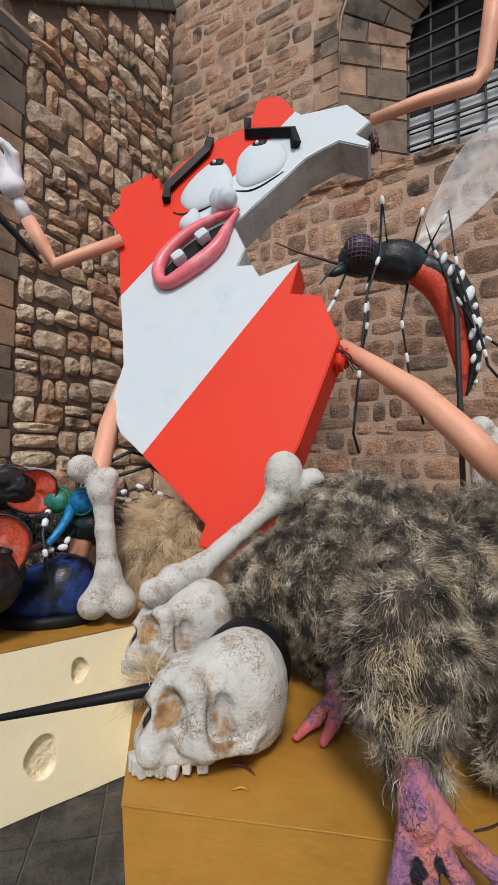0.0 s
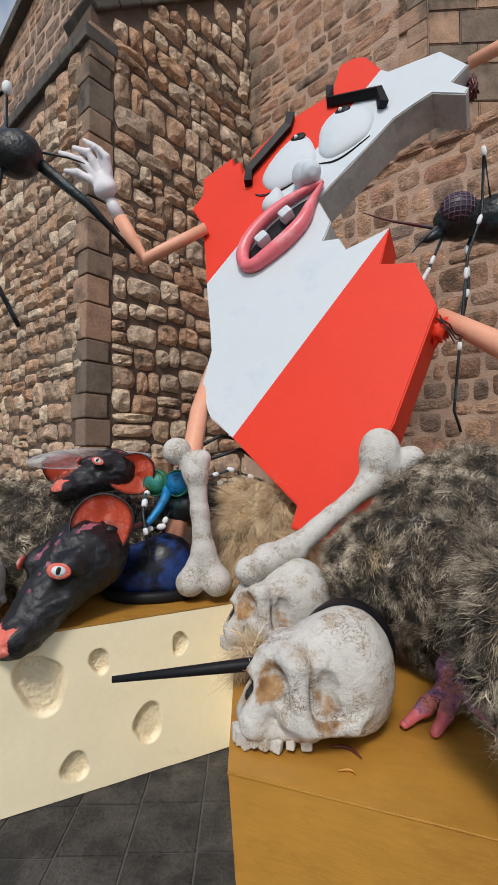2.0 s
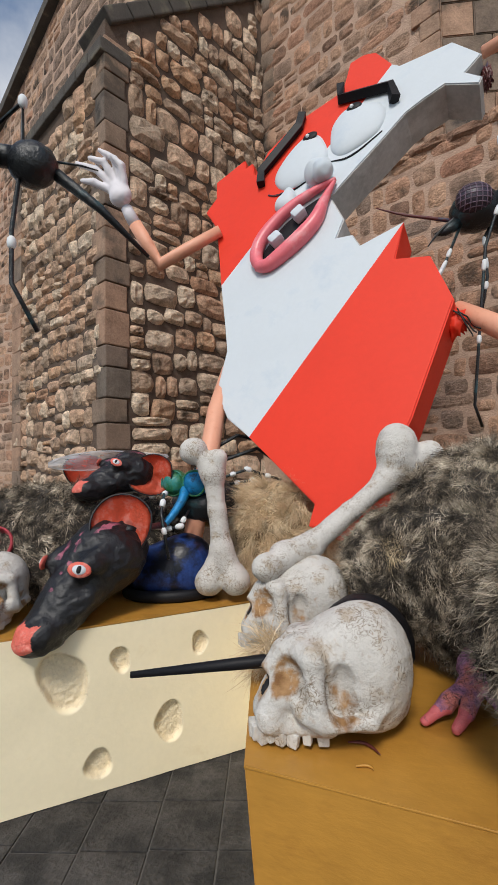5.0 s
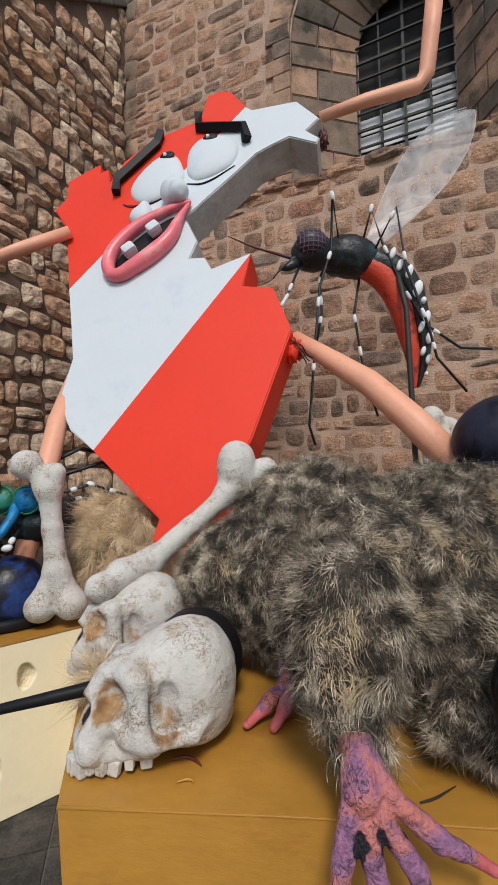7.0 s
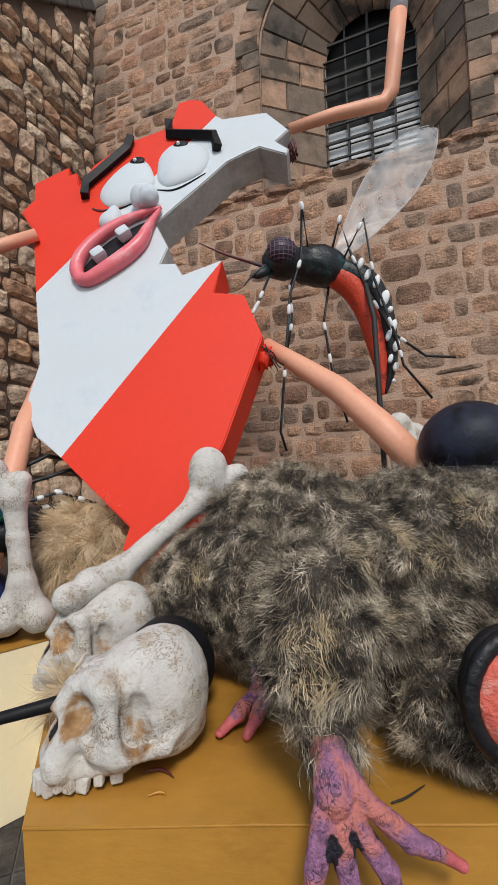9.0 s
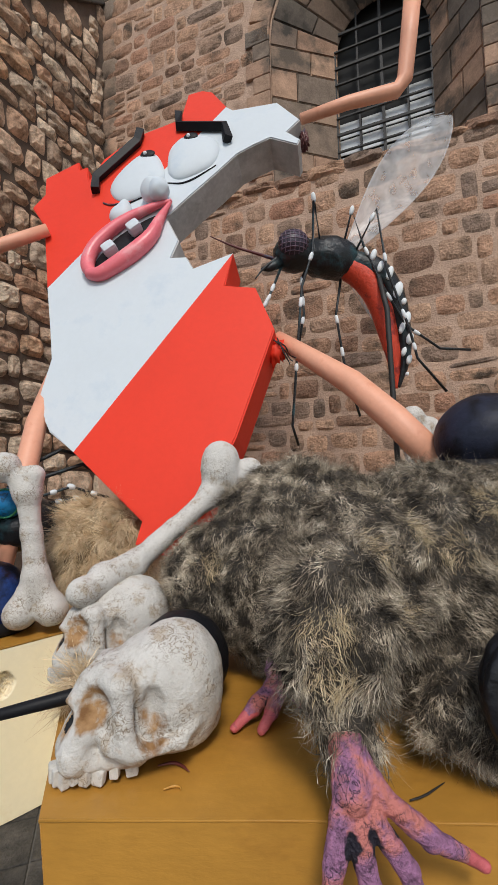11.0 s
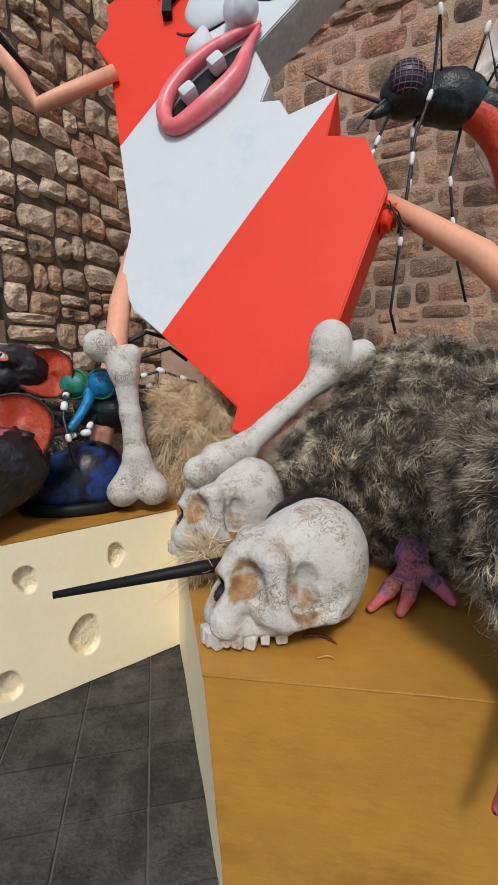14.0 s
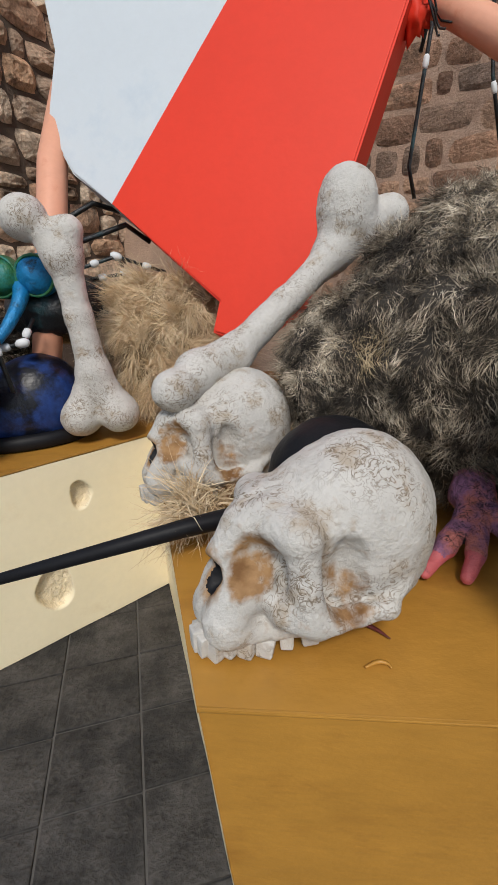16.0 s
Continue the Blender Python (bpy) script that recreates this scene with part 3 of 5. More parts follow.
# splayed reveal in cut stone
reveal = thing("window_reveal", "splayed arched window surround of cut grey and tan stone blocks", "window surround", kind="structure")
def loft(s):
    """Outline points from the outer opening (0) to the window (1), by arc steps."""
    n, m = 11, 6
    out = []
    for i in range(m + 1):
        k = (i + 0.16 * math.sin(i * 2.6) * (0 < i < m)) / m
        out.append((W_MID - W_HALF, LEDGE + (W_SPRING - LEDGE) * k, I_MID - I_HALF, LEDGE - 0.02 + (I_SPRING - LEDGE) * k))
    for i in range(1, n):
        a = math.pi * i / n
        out.append((W_MID - W_HALF * math.cos(a), W_SPRING + W_HALF * math.sin(a), I_MID - I_HALF * math.cos(a), I_SPRING + I_HALF * math.sin(a)))
    for i in range(m, -1, -1):
        k = (i + 0.16 * math.sin(i * 1.9) * (0 < i < m)) / m
        out.append((W_MID + W_HALF, LEDGE + (W_SPRING - LEDGE) * k, I_MID + I_HALF, LEDGE - 0.02 + (I_SPRING - LEDGE) * k))
    return [(a + (c - a) * s, b + (d - b) * s, -I_DEEP * s) for a, b, c, d in out]
for band in (0, 1):
    if band == 0:
        l0, l1, l2 = loft(0.0), loft(0.40), loft(0.62)
    else:
        l0, l1, l2 = loft(0.40), loft(1.06), loft(0.62)
    centre = Vector((W_MID, 6.2, 0))
    for i in range(len(l0) - 1):
        lo_, hi_ = (l0, l2 if i % 2 else l1) if band == 0 else (l2 if i % 2 else l0, l1)
        q = [Vector(lo_[i]), Vector(lo_[i + 1]), Vector(hi_[i + 1]), Vector(hi_[i])]
        mid = sum(q, Vector()) / 4
        q = [p + (mid - p) * 0.022 for p in q]
        away = (q[1] - q[0]).cross(q[3] - q[0]).normalized()
        if away.dot(centre - mid) > 0:
            away = -away
        bm = bmesh.new()
        near = [bm.verts.new(p) for p in q]
        far = [bm.verts.new(p + away * 0.18) for p in q]
        bm.faces.new(near)
        bm.faces.new(far[::-1])
        for k in range(4):
            bm.faces.new((near[k], far[k], far[(k + 1) % 4], near[(k + 1) % 4]))
        bmesh.ops.bevel(bm, geom=[e for e in bm.edges if all(v in near for v in e.verts)], offset=0.012, segments=2, affect="EDGES")
        bm.transform(BACK)
        part("voussoir" if 6 <= i < 17 else "jamb_block", bm, "ashlar_grey" if 7 <= i < 16 or (i * 7 + band * 3) % 6 == 0 else "ashlar", reveal, smooth=False)
for side in (-1, 1):
    for i in range(10):
        w = 0.34 if i % 2 else 0.24
        s = W_MID + side * (W_HALF + w / 2 - 0.005)
        ob = part("quoin", box((w - 0.012, 0.215, 0.2), BACK @ Matrix.Translation((s, LEDGE + 0.12 + 0.225 * i, -0.06)), 0.012), "ashlar", reveal, smooth=False)
for i in range(15):
    a = math.pi * (i + 0.5) / 15
    m = BACK @ Matrix.Translation((W_MID - (W_HALF + 0.15) * math.cos(a), W_SPRING + 0.05 + (W_HALF + 0.15) * math.sin(a), -0.06)) @ Matrix.Rotation(math.pi / 2 - a, 4, "Z")
    part("arch_stone", box((0.27, 0.3, 0.2), m, 0.012), "ashlar", reveal, smooth=False)
part("sill", box((2.5, 0.12, 0.8), BACK @ Matrix.Translation((W_MID + 0.1, LEDGE - 0.07, -0.3)), 0.02), "mortar", reveal, smooth=False)

# barred window
window = thing("window_1", "arched church window with pale bright panes behind a dark iron grille", "window", kind="structure")
WIN = BACK @ Matrix.Translation((0, 0, -I_DEEP))
# added board whose near-black colour imitates the unlit room
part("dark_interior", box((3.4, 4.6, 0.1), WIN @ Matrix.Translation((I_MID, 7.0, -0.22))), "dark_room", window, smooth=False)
cols, rows_n = 4, 8
cw, rh = 2 * I_HALF / cols, 0.235
# lower panes carry the glass's brightness as pale colour
for i in range(cols):
    for j in range(rows_n):
        if j >= 5 and i != 3 or j > 5:
            continue
        part("pane", box((cw - 0.03, rh - 0.03, 0.012), WIN @ Matrix.Translation((I_MID - I_HALF + cw * (i + 0.5), LEDGE + rh * (j + 0.5), -0.08 - 0.004 * ((i * 3 + j) % 3)))), "pane", window, smooth=False)
for i in range(cols + 1):
    x = I_MID - I_HALF + cw * i
    top = I_SPRING + math.sqrt(max(I_HALF ** 2 - (x - I_MID) ** 2, 0))
    part("bar", box((0.036 if i % 2 == 0 else 0.022, top - LEDGE, 0.04), WIN @ Matrix.Translation((x, (top + LEDGE) / 2, -0.02))), "iron", window, smooth=False)
for j in range(11):
    z = LEDGE + 0.02 + rh * j
    if z < I_SPRING + 0.5:
        half = I_HALF if z < I_SPRING else math.sqrt(I_HALF ** 2 - (z - I_SPRING) ** 2)
        part("bar", box((2 * half, 0.034 if j % 2 == 0 else 0.02, 0.03), WIN @ Matrix.Translation((I_MID, z, 0.0))), "iron", window, smooth=False)

# buttress: rubble faces, dressed corner, sloping top
butt = thing("wall_buttress", "massive grey-brown fieldstone buttress with dressed corner stones", "wall", kind="structure")
bm = bmesh.new()
def bp(s, t, z):
    p = Vector((-2.83, 4.22, 0)) + Vector((0.471, 0.882, 0)) * s + Vector((-0.882, 0.471, 0)) * t
    return bm.verts.new((p.x, p.y, z))
quad = [(0, 0, 6.5), (2.75, 0, 8.95), (2.75, 2.45, 8.95), (0, 2.45, 6.15)]
top, low = [bp(*q) for q in quad], [bp(q[0], q[1], 0) for q in quad]
bm.faces.new(top)
for i in range(4):
    bm.faces.new((top[i], low[i], low[(i + 1) % 4], top[(i + 1) % 4]))
part("wall_core", bm, "mortar_dark", butt, smooth=False)
roof = lambda s: 6.52 + 0.89 * s
lay(butt, SIDE, courses(rng, 0.30, 2.55, 1.0, 8.9, 0.27, 0.31, 0.016, lambda s, z, w, h: z + h / 2 < roof(s) - 0.12, 0.18, 0.12), ROUGH, "stone_grey", "stone_grey_field", 0.12, rng, (1.3, 3.6))
lay(butt, FRONT, courses(rng, 0.0, 2.2, 1.0, 6.25, 0.22, 0.24, 0.014, lambda s, z, w, h: z + h / 2 < 6.13 and s + w / 2 < 2.36), ROUGH, "stone_grey", "stone_grey_field", 0.11, rng, (1.6, 3.6))
z = 0.4
for i in range(22):
    hq = (0.27, 0.34, 0.24, 0.40, 0.30)[i % 5]
    if z + hq > 6.42:
        break
    w = 0.31 if i % 2 == 0 else 0.27
    d = 0.20 if i % 2 == 0 else 0.30
    m = SIDE @ Matrix.Translation((w / 2 - 0.022 - 0.004 * (i % 3), z + hq / 2, 0.020 - d / 2 + 0.004 * (i % 4)))
    part("quoin", box((w, hq - 0.014, d), m, 0.014), "ashlar_grey" if i % 3 == 1 else "ashlar", butt, smooth=False)
    z += hq
n = 9
for i in range(n):
    s = 2.62 * (i + 0.5) / n
    m = SIDE @ Matrix.Translation((s, roof(s) - 0.01, -0.25)) @ Matrix.Rotation(math.atan(0.89), 4, "Z")
    part("coping_stone", box((2.62 / n * 1.34 - 0.015, 0.17, 0.62), m, 0.02), "coping", butt, smooth=False)
for i in range(8):
    part("coping_stone", box((0.295, 0.16, 0.4), FRONT @ Matrix.Translation((0.15 + 0.305 * i, 6.16, -0.12)), 0.02), "coping", butt, smooth=False)

# pilaster and low wall beyond the buttress
far = thing("wall_far", "distant pinkish stone wall beside the buttress", "wall", kind="structure")
FARM = frame_of((-10.6, 9.6, 0), (0.985, -0.17))
part("wall_core", prism([(-4.0, 0), (4.4, 0), (4.4, 6.4), (-4.0, 6.4)], 0.6, FARM), "mortar", far, smooth=False)
lay(far, FARM, courses(rng, 0.2, 3.6, 0.4, 6.35, 0.26, 0.38, 0.03, lambda s, z, w, h: z + h / 2 < 6.4), SQUARE, "stone_wall", "stone_wall_field", 0.04, rng, (1.5, 3))
pil = thing("pilaster", "pinkish plastered pilaster at the end of the buttress", "pilaster", kind="structure")
for i in range(16):
    part("block", box((0.34, 0.345, 0.5), FRONT @ Matrix.Translation((-0.16, 0.2 + 0.35 * i, -0.2)), 0.01), "ashlar", pil, smooth=False)

# paved ground
ground = link("ground", pydata("ground", [(-400, -400, -0.008), (400, -400, -0.008), (400, 400, -0.008), (-400, 400, -0.008)], [(0, 1, 2, 3)]), "ground", smooth=False)
tagged(ground, "grey stone ground of the church square", "ground", kind="structure")
paving = thing("pavement", "dark grey stone paving slabs with thin joints", "pavement", kind="structure")
slabs = []
for i in range(16):
    sh = rng.uniform(-0.025, 0.025)
    for j in range(14):
        slabs.append((-0.30 + 0.272 * (i - 11.5), 2.05 + sh + 0.254 * (j - 9.5), 0.272, 0.254, 0.0))
PAVE = Matrix.Rotation(radians(13), 4, "Z")
flat = box((0.265, 0.247, 0.05), None, 0.004)
me = bpy.data.meshes.new("slab")
flat.to_mesh(me)
me.materials.append(M["paving"])
for s, z, w, h, _ in slabs:
    ob = new("slab", me)
    ob.parent = paving
    ob.matrix_basis = PAVE @ pose(s, z, -0.025 + 0.0015 * rng.normal(), 0.15 * rng.normal(), 0.15 * rng.normal(), 0)

# ---------- cheese platform ----------
TOP = 0.755
CUT_A, CUT_B, CUT_C = Vector((-1.745, 1.515, 0)), Vector((-0.69, 2.38, 0)), Vector((-0.391, 1.087, 0))
cheese = thing("cheese_platform", "giant painted cheese with ochre rind and holed cream cut faces", "stage prop")
plan = [(-0.405, 1.086), (0.1, 1.03), (0.6, 0.962), (1.2, 0.93), (2.3, 0.98), (2.4, 2.6), (0.4, 3.5), (-1.0, 3.6), (-2.6, 3.0), (-2.5, 2.1), (-1.738, 1.505), (-0.698, 2.364)]
inner = [(-0.4032, 1.0863)] + plan[1:10] + [(-1.70, 1.62), (-0.66, 2.47)]
bm = prism(inner, TOP - 0.008, Matrix.Translation((0, 0, TOP - 0.0085)))
LEAN = 0.055   # the front corner is drawn in towards the ground
for v in bm.verts:
    if v.co.z < 0.1 and v.co.y < 1.2 and v.co.x < 1.0:
        v.co.x += LEAN
part("rind_side", bm, "rind", cheese, "ochre painted rind", smooth=False)
bm = prism(plan, 0.008, Matrix.Translation((0, 0, TOP)))
part("rind_top", bm, "rind", cheese, "ochre painted top", smooth=False)
part("edge_bead", tube([(x, y + 0.004, TOP - 0.0045) for x, y in plan[:5]], 0.005, 8), "rind", cheese, "rounded rind edge")

def cut_face(a, b, holes, name, lean=0.0):
    """A cream face between two corners, with scooped hollows."""
    d = (b - a)
    length = d.length
    d.normalize()
    nrm = d.cross(Vector((0, 0, 1)))
    ns, nz = int(length / 0.006), 124
    v, f = [], []
    for j in range(nz + 1):
        for i in range(ns + 1):
            s, z = length * i / ns, 0.004 + (TOP - 0.0135) * j / nz
            sink, inside = 0.0, 0
            for hs, hz, ra, rb, tilt in holes:
                x, y = (s - hs), (z - hz)
                x, y = x * math.cos(tilt) + y * math.sin(tilt), -x * math.sin(tilt) + y * math.cos(tilt)
                wob = 1 + 0.08 * math.sin(3 * math.atan2(y, x) + hs * 20)
                k = math.hypot(x / ra, y / rb) / wob
                if k < 1:
                    sink = max(sink, 0.034 * min(1, (1 - k) * 7) + min(1, (1 - k) * 5) * 0.005 * (noise.noise(Vector((s * 60, z * 60, 0))) + noise.noise(Vector((s * 130, z * 130, 4)))))
            lift = 0.003 * noise.noise(Vector((s * 5, z * 5, 3.0)))
            p = a + d * s + nrm * (0.012 - sink + lift)
            p.x += lean * (1 - z / TOP) * (s / length)
            v.append((p.x, p.y, z))
    for j in range(nz):
        for i in range(ns):
            k = j * (ns + 1) + i
            f.append((k, k + 1, k + ns + 2, k + ns + 1))
    ob = link(name, pydata(name, v, f), ["cream", "hole"], cheese, "cream painted cut face")
    def rule(c):
        r = np.zeros(len(c))
        for hs, hz, ra, rb, tilt in holes:
            s = (c[:, 0] - a.x) * d.x + (c[:, 1] - a.y) * d.y
            x, y = s - hs, c[:, 2] - hz
            x, y = x * math.cos(tilt) + y * math.sin(tilt), -x * math.sin(tilt) + y * math.cos(tilt)
            r[np.hypot(x / ra, y / rb) < 0.97] = 1
        return r
    paint(ob.data, rule)
cut_face(CUT_A, CUT_B, [(0.385, 0.53, 0.098, 0.145, 0.45), (0.63, 0.58, 0.042, 0.062, 0.3), (1.02, 0.59, 0.038, 0.058, 0.0), (0.86, 0.24, 0.068, 0.098, 0.0), (0.53, 0.13, 0.06, 0.066, 0.2)], "cut_face")
cut_face(CUT_B, CUT_C, [], "cut_face", LEAN)

# ---------- skulls ----------
ORBIT, NOSE, TEMPLE = ((0.266, 0.060, 0.190), (0.050, 0.027, 0.044)), ((0.308, 0.0, 0.150), (0.040, 0.017, 0.034)), ((0.120, 0.134, 0.165), (0.038, 0.054, 0.082))
def skull_field(p):
    """A snub round-headed skull, metres, standing on z = 0 and looking along x."""
    q = p.copy()
    q[..., 1] = np.abs(q[..., 1])
    f = sd_ball(q, (0.024, 0, 0.185), (0.132, 0.132, 0.163))
    f = join(f, sd_ball(q, (0.095, 0, 0.225), (0.120, 0.098, 0.085)), 0.05)
    f = join(f, sd_ball(q, (0.09, 0, 0.14), (0.14, 0.078, 0.085)), 0.03)
    f = join(f, sd_cone(q, (0.205, 0.02, 0.238), (0.190, 0.078, 0.238), 0.042, 0.034), 0.03)
    f = join(f, sd_cone(q, (0.186, 0.086, 0.225), (0.180, 0.104, 0.105), 0.027, 0.027), 0.015)
    f = join(f, sd_cone(q, (0.205, 0.080, 0.105), (0.165, 0.106, 0.090), 0.030, 0.025), 0.02)
    f = join(f, sd_cone(q, (0.165, 0.110, 0.085), (0.050, 0.130, 0.094), 0.020, 0.013), 0.01)
    f = join(f, sd_cone(q, (0.050, 0.130, 0.094), (0.01, 0.112, 0.118), 0.013, 0.012), 0.02)
    f = join(f, sd_cone(q, (0.245, 0.0, 0.225), (0.285, 0.0, 0.185), 0.034, 0.022), 0.03)
    f = join(f, sd_cone(q, (0.245, 0.030, 0.15), (0.285, 0.022, 0.075), 0.040, 0.042), 0.03)
    f = join(f, sd_cone(q, (0.288, 0.026, 0.060), (0.145, 0.064, 0.055), 0.034, 0.026), 0.02)
    f = join(f, sd_ball(q, (0.04, 0, 0.075), (0.14, 0.085, 0.055)), 0.04)
    f = carve(f, sd_ball(q, *ORBIT), 0.014)
    f = carve(f, sd_ball(q, *NOSE), 0.008)
    f = carve(f, sd_ball(q, *TEMPLE), 0.007)
    f = np.maximum(f, 0.022 - p[..., 2])
    return f + 0.0025 * wobble(p, 22) + 0.0013 * wobble(p, 85, 2.0) + 0.0010 * np.abs(wobble(p, 170, 5.0))

skull_mesh = surface("skull", skull_field, (-0.20, -0.20, 0.0), (0.38, 0.20, 0.38), 120)
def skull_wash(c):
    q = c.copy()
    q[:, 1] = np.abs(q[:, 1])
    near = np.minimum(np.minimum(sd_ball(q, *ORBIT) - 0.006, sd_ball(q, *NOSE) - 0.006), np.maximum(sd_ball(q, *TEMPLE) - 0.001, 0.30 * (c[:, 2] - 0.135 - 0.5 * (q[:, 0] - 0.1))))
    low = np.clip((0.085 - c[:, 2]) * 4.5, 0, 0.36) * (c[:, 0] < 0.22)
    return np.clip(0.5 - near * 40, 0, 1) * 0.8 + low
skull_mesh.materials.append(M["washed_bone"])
skull_mesh.materials.append(M["black"])
# faces inside the nose hollow are coloured black
paint(skull_mesh, lambda c: sd_ball(c, NOSE[0], (0.036, 0.016, 0.031)) < 0.004)
skull_mesh.polygons.foreach_set("use_smooth", [True] * len(skull_mesh.polygons))
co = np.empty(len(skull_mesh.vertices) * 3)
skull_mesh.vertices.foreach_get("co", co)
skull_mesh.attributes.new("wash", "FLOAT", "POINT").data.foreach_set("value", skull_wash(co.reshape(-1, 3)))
tooth_bm = prism([(-0.013, -0.017), (0.013, -0.017), (0.015, 0.017), (-0.015, 0.017)], 0.022, Matrix.Translation((0, 0, 0.011)), 0.005, 2)
tooth_mesh = bpy.data.meshes.new("tooth")
tooth_bm.to_mesh(tooth_mesh)
tooth_mesh.materials.append(M["bone"])

def skull(at, turn, size, label, pitch=0.0, lean=0.0):
    sk = thing("skull", label, "skull", at, "painted skulls")
    sk.rotation_euler = Euler((radians(lean), radians(pitch), radians(turn)))
    c = new("cranium", skull_mesh)
    c.parent = sk
    c.scale = (size, size, size)
    for i in range(15):
        if i == 5:
            continue
        u = (i / 14 - 0.5) * 2
        a = u * 1.35
        t = new("tooth", tooth_mesh)
        t.parent = sk
        k = 1 + 0.16 * math.sin(i * 2.3)
        t.matrix_basis = pose(size * (0.332 - 0.175 * abs(u) ** 1.7), size * 0.068 * math.sin(a), size * (0.026 + 0.004 * ((i * 5) % 3)), 90, 6 * math.sin(i * 1.7), 90 + math.degrees(a) * 0.95) @ Matrix.Diagonal((size * k, size * (1.25 - 0.2 * abs(u)), size, 1))
    return sk
skull((-0.10, 1.31, 0.755), 201, 1.0, "large chalk-white plaster skull resting on the ochre cheese top")
skull((-0.290, 1.815, 0.778), 201, 0.98, "white plaster skull lying under the end of a bone")
skull((-1.86, 1.84, 0.757), 298, 0.92, "small plaster skull facing forward beside the black rat")

# ---------- bones ----------
def bone(label, head, neck, knob, shaft, ends, r, at, soft=0.22):
    """A thigh bone: round head on a neck, side knob, waisted shaft, two rounded lobes at the other end."""
    def field(p):
        mid = [(a + b) / 2 for a, b in zip(*shaft)]
        f = sd_cone(p, shaft[0], mid, r[2] * 1.25, r[2])
        f = join(f, sd_cone(p, mid, shaft[1], r[2], r[2] * 1.22), r[2] * 0.6)
        f = join(f, sd_cone(p, shaft[0], neck, r[2] * 1.2, r[0] * (0.62 + 0.4 * soft)), r[2] * 0.7)
        f = join(f, sd_ball(p, head, r[0]), r[0] * soft)
        f = join(f, sd_cone(p, shaft[0], knob, r[2] * 1.25, r[1] * 0.95), r[2] * 0.9)
        f = join(f, sd_ball(p, knob, r[1]), r[1] * 0.7)
        for e in ends:
            f = join(f, sd_cone(p, shaft[1], e, r[2] * 1.15, r[3] * 0.85), r[2] * 0.7)
            f = join(f, sd_ball(p, e, (r[3], r[3] * 1.15, r[3])), r[3] * 0.35)
        return f + 0.003 * wobble(p * np.array([1, 1, 0.5]), 20) + 0.0012 * wobble(p, 70, 4.0) + 0.0012 * np.abs(wobble(p, 150, 1.0))
    every = np.array([head, neck, knob, *shaft, *ends])
    me = surface("bone", field, every.min(0) - 0.13, every.max(0) + 0.13, 130)
    me.transform(Matrix.Translation([-v for v in at]))
    ob = link("bone", me, "bone")
    ob.location = at
    return tagged(ob, label, "bone", "painted bones")
bone("upright white plaster thigh bone standing on the cheese", (-1.022, 2.28, 1.560), (-0.955, 2.285, 1.505), (-0.882, 2.29, 1.520), ((-0.915, 2.29, 1.440), (-0.872, 2.29, 1.035)), ((-0.940, 2.28, 0.862), (-0.798, 2.30, 0.868)), (0.076, 0.043, 0.046, 0.074), (-0.87, 2.29, 0.758))
bone("leaning white plaster bone propped over the skulls", (0.028, 2.12, 1.572), (0.018, 2.11, 1.48), (0.165, 2.15, 1.515), ((-0.02, 2.09, 1.405), (-0.335, 1.86, 1.150)), ((-0.490, 1.715, 1.085), (-0.44, 1.80, 1.115)), (0.086, 0.054, 0.040, 0.056), (-0.45, 1.75, 1.05), 0.8)
bone("white plaster bone standing behind the grey rat", (1.38, 3.0, 1.86), (1.36, 2.98, 1.76), (1.50, 3.0, 1.80), ((1.38, 2.97, 1.68), (1.33, 2.92, 1.05)), ((1.26, 2.9, 0.845), (1.40, 2.9, 0.845)), (0.085, 0.06, 0.06, 0.085), (1.33, 2.9, 0.76))

# ---------- red and white map figure ----------
o, ax, up = Vector((-0.421, 2.397, 1.141)), Vector((0.96591, -0.25886, 0)), Vector((0.08586, 0.32038, 0.94339))
nv = ax.cross(up)
MAP = Matrix(((ax.x, up.x, nv.x, o.x), (ax.y, up.y, nv.y, o.y), (ax.z, up.z, nv.z, o.z), (0, 0, 0, 1)))
def on_map(x, y, z=0.0):
    return tuple(MAP @ Vector((x, y, z)))
figure = thing("map_figure", "red and white country-shaped board figure with weeping face and boots", "figure")
outline = [(0.10, -0.02), (0.0, 0.01), (0.02, 0.13), (-0.46, 0.54), (-0.65, 0.68), (-0.74, 0.82), (-0.78, 0.93), (-0.76, 1.21), (-0.82, 1.43), (-0.93, 1.82),
           (-1.11, 2.46), (-1.27, 2.69), (-1.19, 2.82), (-1.23, 3.02), (-0.96, 3.17), (-0.93, 3.06), (-0.87, 3.09), (-0.82, 2.92), (-0.73, 3.15), (-0.50, 3.37), (-0.16, 3.49), (-0.10, 3.57),
           (-0.07, 3.83), (0.05, 3.85), (0.14, 3.81), (0.28, 3.57), (0.34, 3.51), (0.70, 3.51), (0.88, 3.25), (0.78, 3.13), (0.88, 3.02), (0.86, 2.96),
           (0.65, 3.09), (0.52, 3.03), (0.40, 2.96), (0.24, 2.77), (0.06, 2.57), (-0.10, 2.38), (0.02, 2.13), (-0.02, 1.98), (0.09, 1.97), (0.15, 1.86), (0.42, 1.95), (0.38, 1.68),
           (0.58, 1.64), (0.71, 1.30), (0.51, 0.60), (0.33, 0.16)]
THICK = 0.26
bm = prism(outline, THICK, None)
def slice_by(a, b):
    d = Vector((b[0] - a[0], b[1] - a[1], 0)).normalized()
    bmesh.ops.bisect_plane(bm, geom=bm.verts[:] + bm.edges[:] + bm.faces[:], plane_co=(a[0], a[1], 0), plane_no=(-d.y, d.x, 0))
